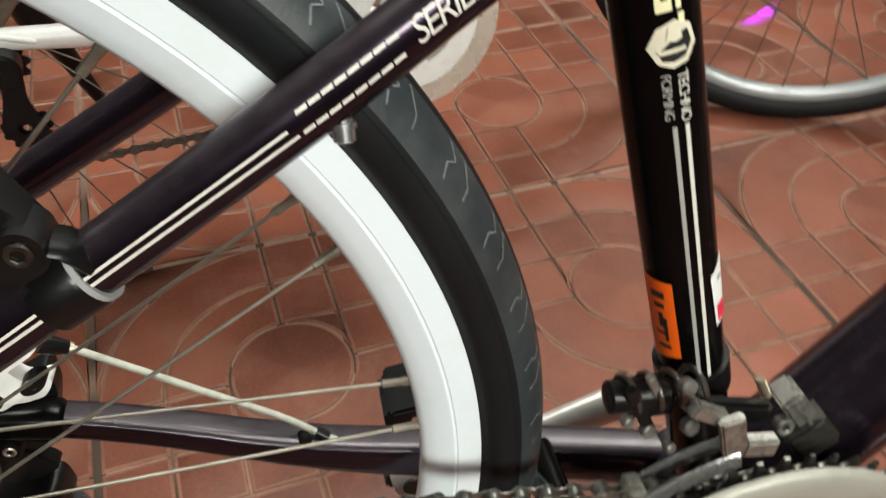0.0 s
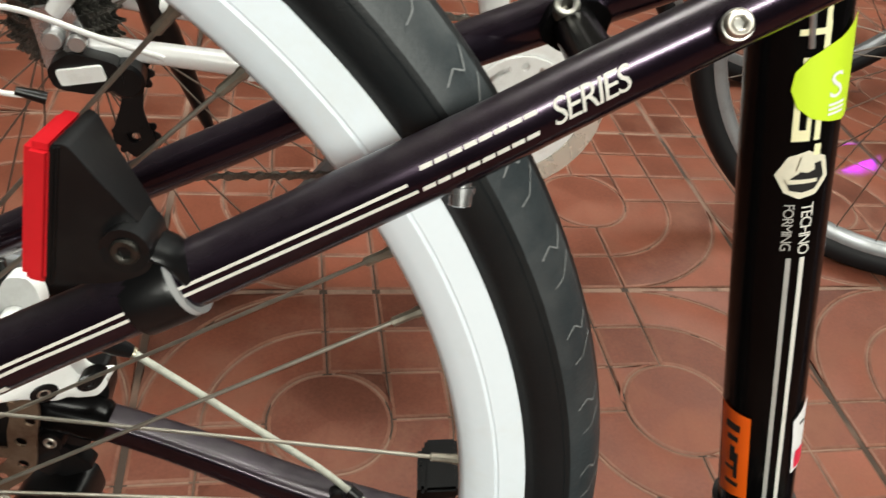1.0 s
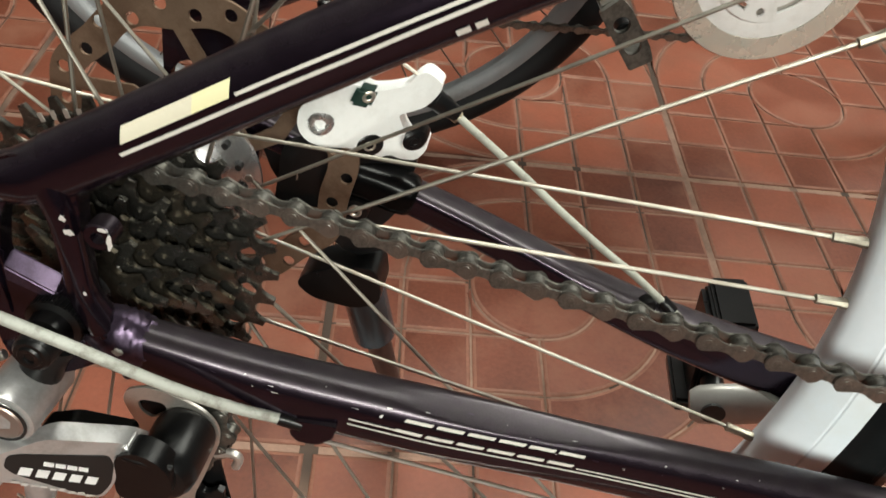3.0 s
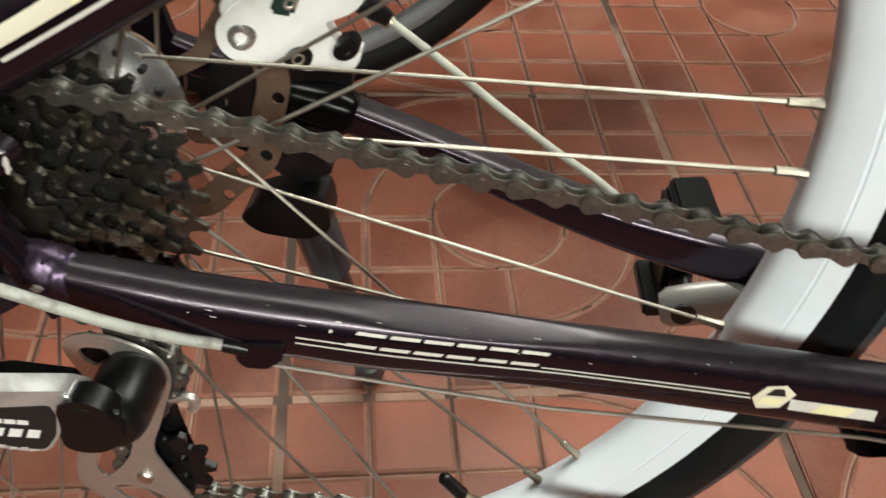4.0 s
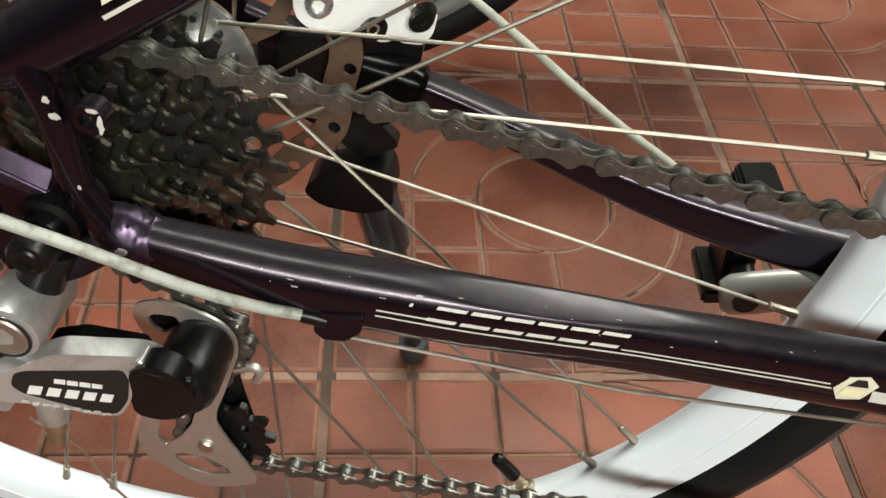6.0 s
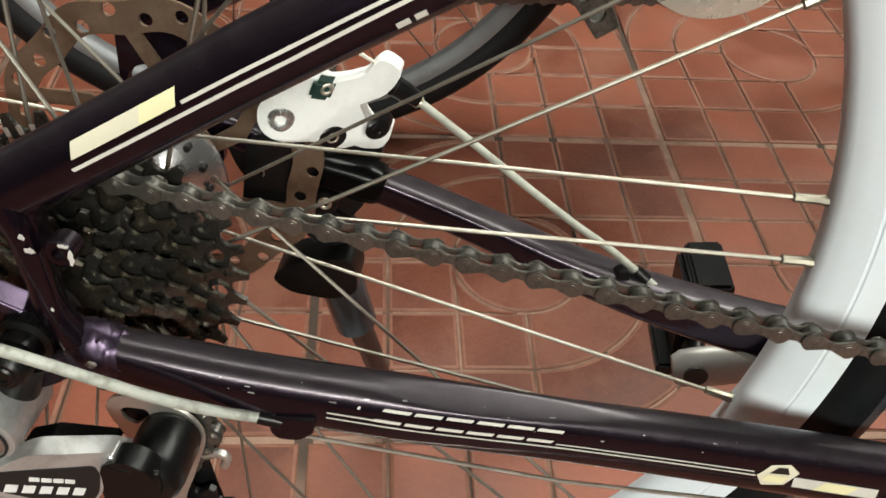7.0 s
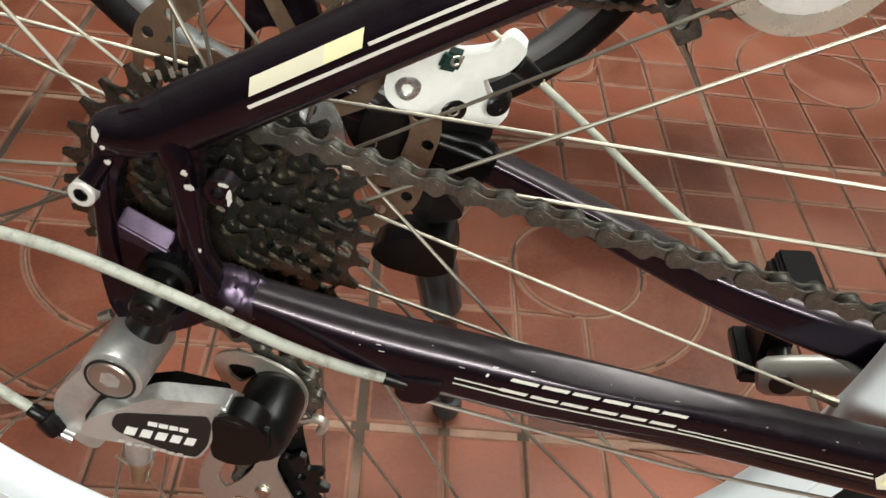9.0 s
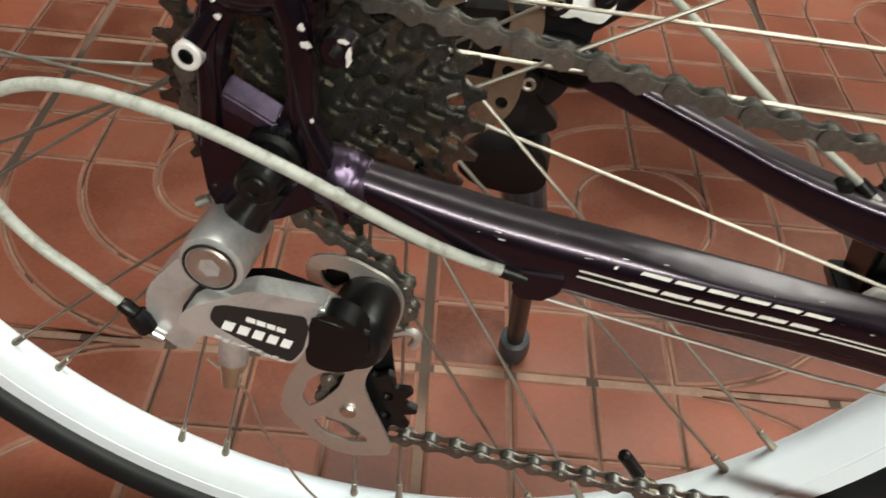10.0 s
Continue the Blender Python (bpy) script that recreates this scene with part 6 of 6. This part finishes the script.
part("crank_arm", tube([(B2.x, -0.060, B2.z), (B2.x - 0.164, -0.072, B2.z - 0.030)], [(0.009, 0.010), (0.007, 0.008)], 16, (0, 1, 0)), HUBALLOY, cs)
fpart("crank_boss", rod((B2.x, -0.070, B2.z), (B2.x, 0.070, B2.z), 0.017, 22, 0.002), ALU)
px2, pz2 = B2.x - 0.164, B2.z - 0.034
tilt = Matrix.Translation((px2, 0, pz2)) @ Matrix.Rotation(radians(52), 4, "Y")
PEDALMETAL = mat("grimy_pedal_metal", (0.15, 0.145, 0.13), 0.5, 0.6, 0.4, 60, 0.3, 400, stain=(0.02, 0.018, 0.015), stain_amount=0.8, stain_scale=45)
face = plate(rounded([(-0.032, -0.012), (0.032, -0.012), (0.034, 0.010), (0.020, 0.013), (-0.020, 0.013), (-0.034, 0.010)], 0.003), -0.166, -0.160, [circle(-0.012, 0.0, 0.0075, 14), circle(0.012, 0.0, 0.0075, 14)], 0.0008)
bmesh.ops.transform(face, verts=face.verts, matrix=tilt)
ped = fpart("pedal", face, PEDALMETAL, "grimy grey metal cage pedal")
back = plate(rounded([(-0.032, -0.010), (0.032, -0.010), (0.032, 0.010), (-0.032, 0.010)], 0.003), -0.096, -0.090, (), 0.0008)
bmesh.ops.transform(back, verts=back.verts, matrix=tilt)
part("pedal_side", back, PEDALMETAL, ped)
for dx in (-0.030, 0.030):
    rail = box(dx, -0.128, 0.0, 0.006, 0.066, 0.020, 0.002)
    bmesh.ops.transform(rail, verts=rail.verts, matrix=tilt)
    part("pedal_rail", rail, PEDALMETAL, ped)
for dx in (-0.0342, 0.0342):
    lens = box(dx, -0.128, 0.0, 0.0024, 0.040, 0.014, 0.0008)
    bmesh.ops.transform(lens, verts=lens.verts, matrix=tilt)
    part("pedal_reflector", lens, AMBER, ped, "amber pedal reflector")
part("pedal_axle", rod((px2, -0.070, pz2), (px2, -0.158, pz2), 0.0085, 16, 0.001), PLASTIC, ped)
for i in range(26):
    f = (i + 0.5) / 26
    p0, p1 = Vector((0.0, -0.037, WR + 0.048)), Vector((B2.x, -0.044, B2.z + 0.086))
    ob = part("chain_link", LINKS[i % 2], CHAIN, cs)
    d = (p1 - p0).normalized()
    ob.matrix_local = Matrix.Translation(p0.lerp(p1, f)) @ d.to_track_quat("X", "Z").to_matrix().to_4x4() @ Matrix.Diagonal((1.36, 1, 1, 1))
    ob = part("chain_link", LINKS[i % 2], CHAIN, cs)
    p0, p1 = Vector((0.032, -0.050, WR - 0.154)), Vector((B2.x, -0.044, B2.z - 0.086))
    d = (p1 - p0).normalized()
    ob.matrix_local = Matrix.Translation(p0.lerp(p1, f)) @ d.to_track_quat("X", "Z").to_matrix().to_4x4() @ Matrix.Diagonal((1.26, 1, 1, 1))

# ---------------------------------------------------------------- a third bicycle farther back
third = thing("bicycle", Matrix.Translation((1.02, 1.265, 0.0)) @ Matrix.Rotation(radians(3), 4, "Z") @ Matrix.Rotation(radians(-5), 4, "X"), "black-tyred bicycle standing beyond the white one", "bicycle")
far_wheel(third, Matrix.Translation((0, 0, WR)))
far_wheel(third, Matrix.Translation((1.04, 0, WR)))
T_BB = Vector((0.43, 0, WR - 0.06))
for a, b, r, n in ((Vector((0.27, 0, WR + 0.44)), T_BB, 0.016, "seat_tube"), (T_BB, Vector((0.83, 0, WR + 0.34)), 0.018, "down_tube"), (Vector((0.29, 0, WR + 0.40)), Vector((0.81, 0, WR + 0.43)), 0.015, "top_tube"),
                   (Vector((0.79, 0, WR + 0.46)), Vector((0.84, 0, WR + 0.28)), 0.019, "head_tube")):
    part(n, tube([a, a.lerp(b, 0.5), b], r, 20), BLACKPAINT, third)
for s in (-1, 1):
    part("chain_stay", tube([(0.01, s * 0.064, WR), (0.2, s * 0.056, WR - 0.03), (0.41, s * 0.034, WR - 0.06)], [0.008, 0.010, 0.012], 14), BLACKPAINT, third)
    part("seat_stay", tube([(0.01, s * 0.064, WR + 0.01), (0.14, s * 0.050, WR + 0.22), (0.28, s * 0.018, WR + 0.40)], 0.008, 14), BLACKPAINT, third)
    part("fork_blade", tube([(0.845, s * 0.046, WR + 0.27), (0.92, s * 0.052, WR + 0.12), (1.04, s * 0.054, WR)], [0.012, 0.011, 0.008], 14), BLACKPAINT, third)
part("fork_crown", box(0.843, 0, WR + 0.272, 0.040, 0.120, 0.026, 0.006), BLACKPAINT, third)

# ---------------------------------------------------------------- floor tiles
CELL, GAP, TURN = 0.0667, 0.0055, 7.6
SIDE = 6 * CELL + GAP
TX, TY = 0.3885, 0.5640


def offset_loop(pts, d):
    """The closed loop pts (counter-clockwise) moved inwards by d."""
    n = len(pts)
    out = []
    for i in range(n):
        a, b, c = Vector(pts[i - 1]), Vector(pts[i]), Vector(pts[(i + 1) % n])
        e0, e1 = (b - a).normalized(), (c - b).normalized()
        n0, n1 = Vector((-e0.y, e0.x)), Vector((-e1.y, e1.x))
        m = n0 + n1
        m = m / max(m.dot(n0), 0.35)
        out.append(b + m * d)
    return out


def arc_pts(r, a0, a1, n=14):
    return [(r * math.cos(radians(a0 + (a1 - a0) * k / n)), r * math.sin(radians(a0 + (a1 - a0) * k / n))) for k in range(n + 1)]


def tile_pieces(flip):
    """Outlines of the raised pieces of one tile: concentric arcs in two opposite quarters, squares in the other two."""
    c = CELL
    out = [circle(0, 0, c, 40)]
    for q in range(4):
        arcs = (q % 2 == 1) != flip

        def put(pts):
            a = radians(90 * q)
            out.append([(x * math.cos(a) - y * math.sin(a), x * math.sin(a) + y * math.cos(a)) for x, y in pts])
        if arcs:
            put(arc_pts(2 * c, 0, 90) + arc_pts(c, 90, 0))
            put(arc_pts(3 * c, 0, 90) + arc_pts(2 * c, 90, 0))
            put([(3 * c, 3 * c)] + arc_pts(3 * c, 90, 0)[1:-1])
        else:
            put([(c, c)] + arc_pts(c, 90, 0)[1:-1])
            for i in range(3):
                for j in range(3):
                    if i + j:
                        put([(i * c, j * c), (i * c + c, j * c), (i * c + c, j * c + c), (i * c, j * c + c)])
    return out


def tile_mesh(flip):
    bm = bmesh.new()
    rnd = random.Random(5 + flip)
    for pts in tile_pieces(flip):
        h = rnd.uniform(-0.0003, 0.0003)
        loops = []
        for d, z in ((0.0010, -0.0060), (0.0011, -0.0015), (0.0022, -0.0006), (0.0046, h)):
            loops.append([bm.verts.new((p.x, p.y, z)) for p in offset_loop(pts, d)])
        for a, b in zip(loops, loops[1:]):
            for k in range(len(a)):
                bm.faces.new((a[k], a[(k + 1) % len(a)], b[(k + 1) % len(a)], b[k])).material_index = 1
        bm.faces.new(loops[-1])
    bmesh.ops.triangulate(bm, faces=[f for f in bm.faces if len(f.verts) > 4])
    me = mesh_of("tile", bm, TILE, True, 14)
    me.materials.append(PALE_EDGE)
    return me


def soil_and_shade_joints(material):
    """Soil and groove shade painted into joints running one way; those across are paler."""
    nt = material.node_tree
    N, L = nt.nodes, nt.links
    bsdf = N["Principled BSDF"]
    co = N.new("ShaderNodeTexCoord")
    mp = N.new("ShaderNodeMapping")
    mp.vector_type = "TEXTURE"
    mp.inputs["Location"].default_value = (TX, TY, 0)
    mp.inputs["Rotation"].default_value = (0, 0, radians(TURN))
    L.new(co.outputs["Object"], mp.inputs["Vector"])
    xyz = N.new("ShaderNodeSeparateXYZ")
    L.new(mp.outputs[0], xyz.inputs[0])
    out = xyz.outputs["X"]
    for op, a, b in (("WRAP", SIDE, 0.0), ("SUBTRACT", GAP / 2, None), ("DIVIDE", CELL, None), ("PINGPONG", 0.5, None)):
        n = N.new("ShaderNodeMath")
        n.operation = op
        n.inputs[1].default_value = a
        if b is not None:
            n.inputs[2].default_value = b
        L.new(out, n.inputs[0])
        out = n.outputs[0]
    near_line = N.new("ShaderNodeMath")
    near_line.operation = "LESS_THAN"
    near_line.inputs[1].default_value = 0.075
    L.new(out, near_line.inputs[0])
    noise = N.new("ShaderNodeTexNoise")
    noise.inputs["Scale"].default_value = 6.0
    L.new(co.outputs["Object"], noise.inputs["Vector"])
    rng = N.new("ShaderNodeMapRange")
    rng.inputs["From Min"].default_value, rng.inputs["From Max"].default_value = 0.37, 0.51
    L.new(noise.outputs["Fac"], rng.inputs["Value"])
    fac = N.new("ShaderNodeMath")
    fac.operation = "MULTIPLY"
    L.new(near_line.outputs[0], fac.inputs[0])
    L.new(rng.outputs[0], fac.inputs[1])
    mix = N.new("ShaderNodeMix")
    mix.data_type = "RGBA"
    L.new(fac.outputs[0], mix.inputs["Factor"])
    L.new(bsdf.inputs["Base Color"].links[0].from_socket, mix.inputs["A"])
    mix.inputs["B"].default_value = (0.040, 0.024, 0.016, 1)
    L.new(mix.outputs["Result"], bsdf.inputs["Base Color"])


soil_and_shade_joints(GROUT)
TILES = (tile_mesh(False), tile_mesh(True))
base = Matrix.Translation((TX, TY, 0)) @ Matrix.Rotation(radians(TURN), 4, "Z")
rest_v, rest_f = [], []
for i in range(-13, 14):
    for j in range(-11, 15):
        cx, cy = (i + 0.5) * SIDE, (j + 0.5) * SIDE
        wpos = base @ Vector((cx, cy, 0))
        if not (-4.2 < wpos.x < 5.2 and -3.2 < wpos.y < 6.2):
            continue
        near = -8 <= i <= 8 and -8 <= j <= 8
        if near:
            ob = part("tile", TILES[(i + j) % 2], TILE, floor)
            ob.matrix_world = base @ Matrix.Translation((cx, cy, random.Random(i * 31 + j).uniform(-0.0006, 0.0006)))
        else:
            h = SIDE / 2
            k = len(rest_v)
            for g, z in ((0.002, -0.007), (0.002, -0.002), (0.005, 0.0)):
                for sx, sy in ((-1, -1), (1, -1), (1, 1), (-1, 1)):
                    v = base @ Vector((cx + sx * (h - g), cy + sy * (h - g), z))
                    rest_v.append((min(max(v.x, -4.0), 5.0), min(max(v.y, -3.0), 6.0), v.z))
            for lvl in (0, 4):
                for q in range(4):
                    rest_f.append((k + lvl + q, k + lvl + (q + 1) % 4, k + lvl + 4 + (q + 1) % 4, k + lvl + 4 + q))
            rest_f.append((k + 8, k + 9, k + 10, k + 11))
me = bpy.data.meshes.new("far_tiles")
me.from_pydata(rest_v, [], rest_f)
me.materials.append(TILE)
ob = new("far_tiles", me)
ob.parent = floor
tagged(ob, "red cement tiles farther off", kind="stuff")
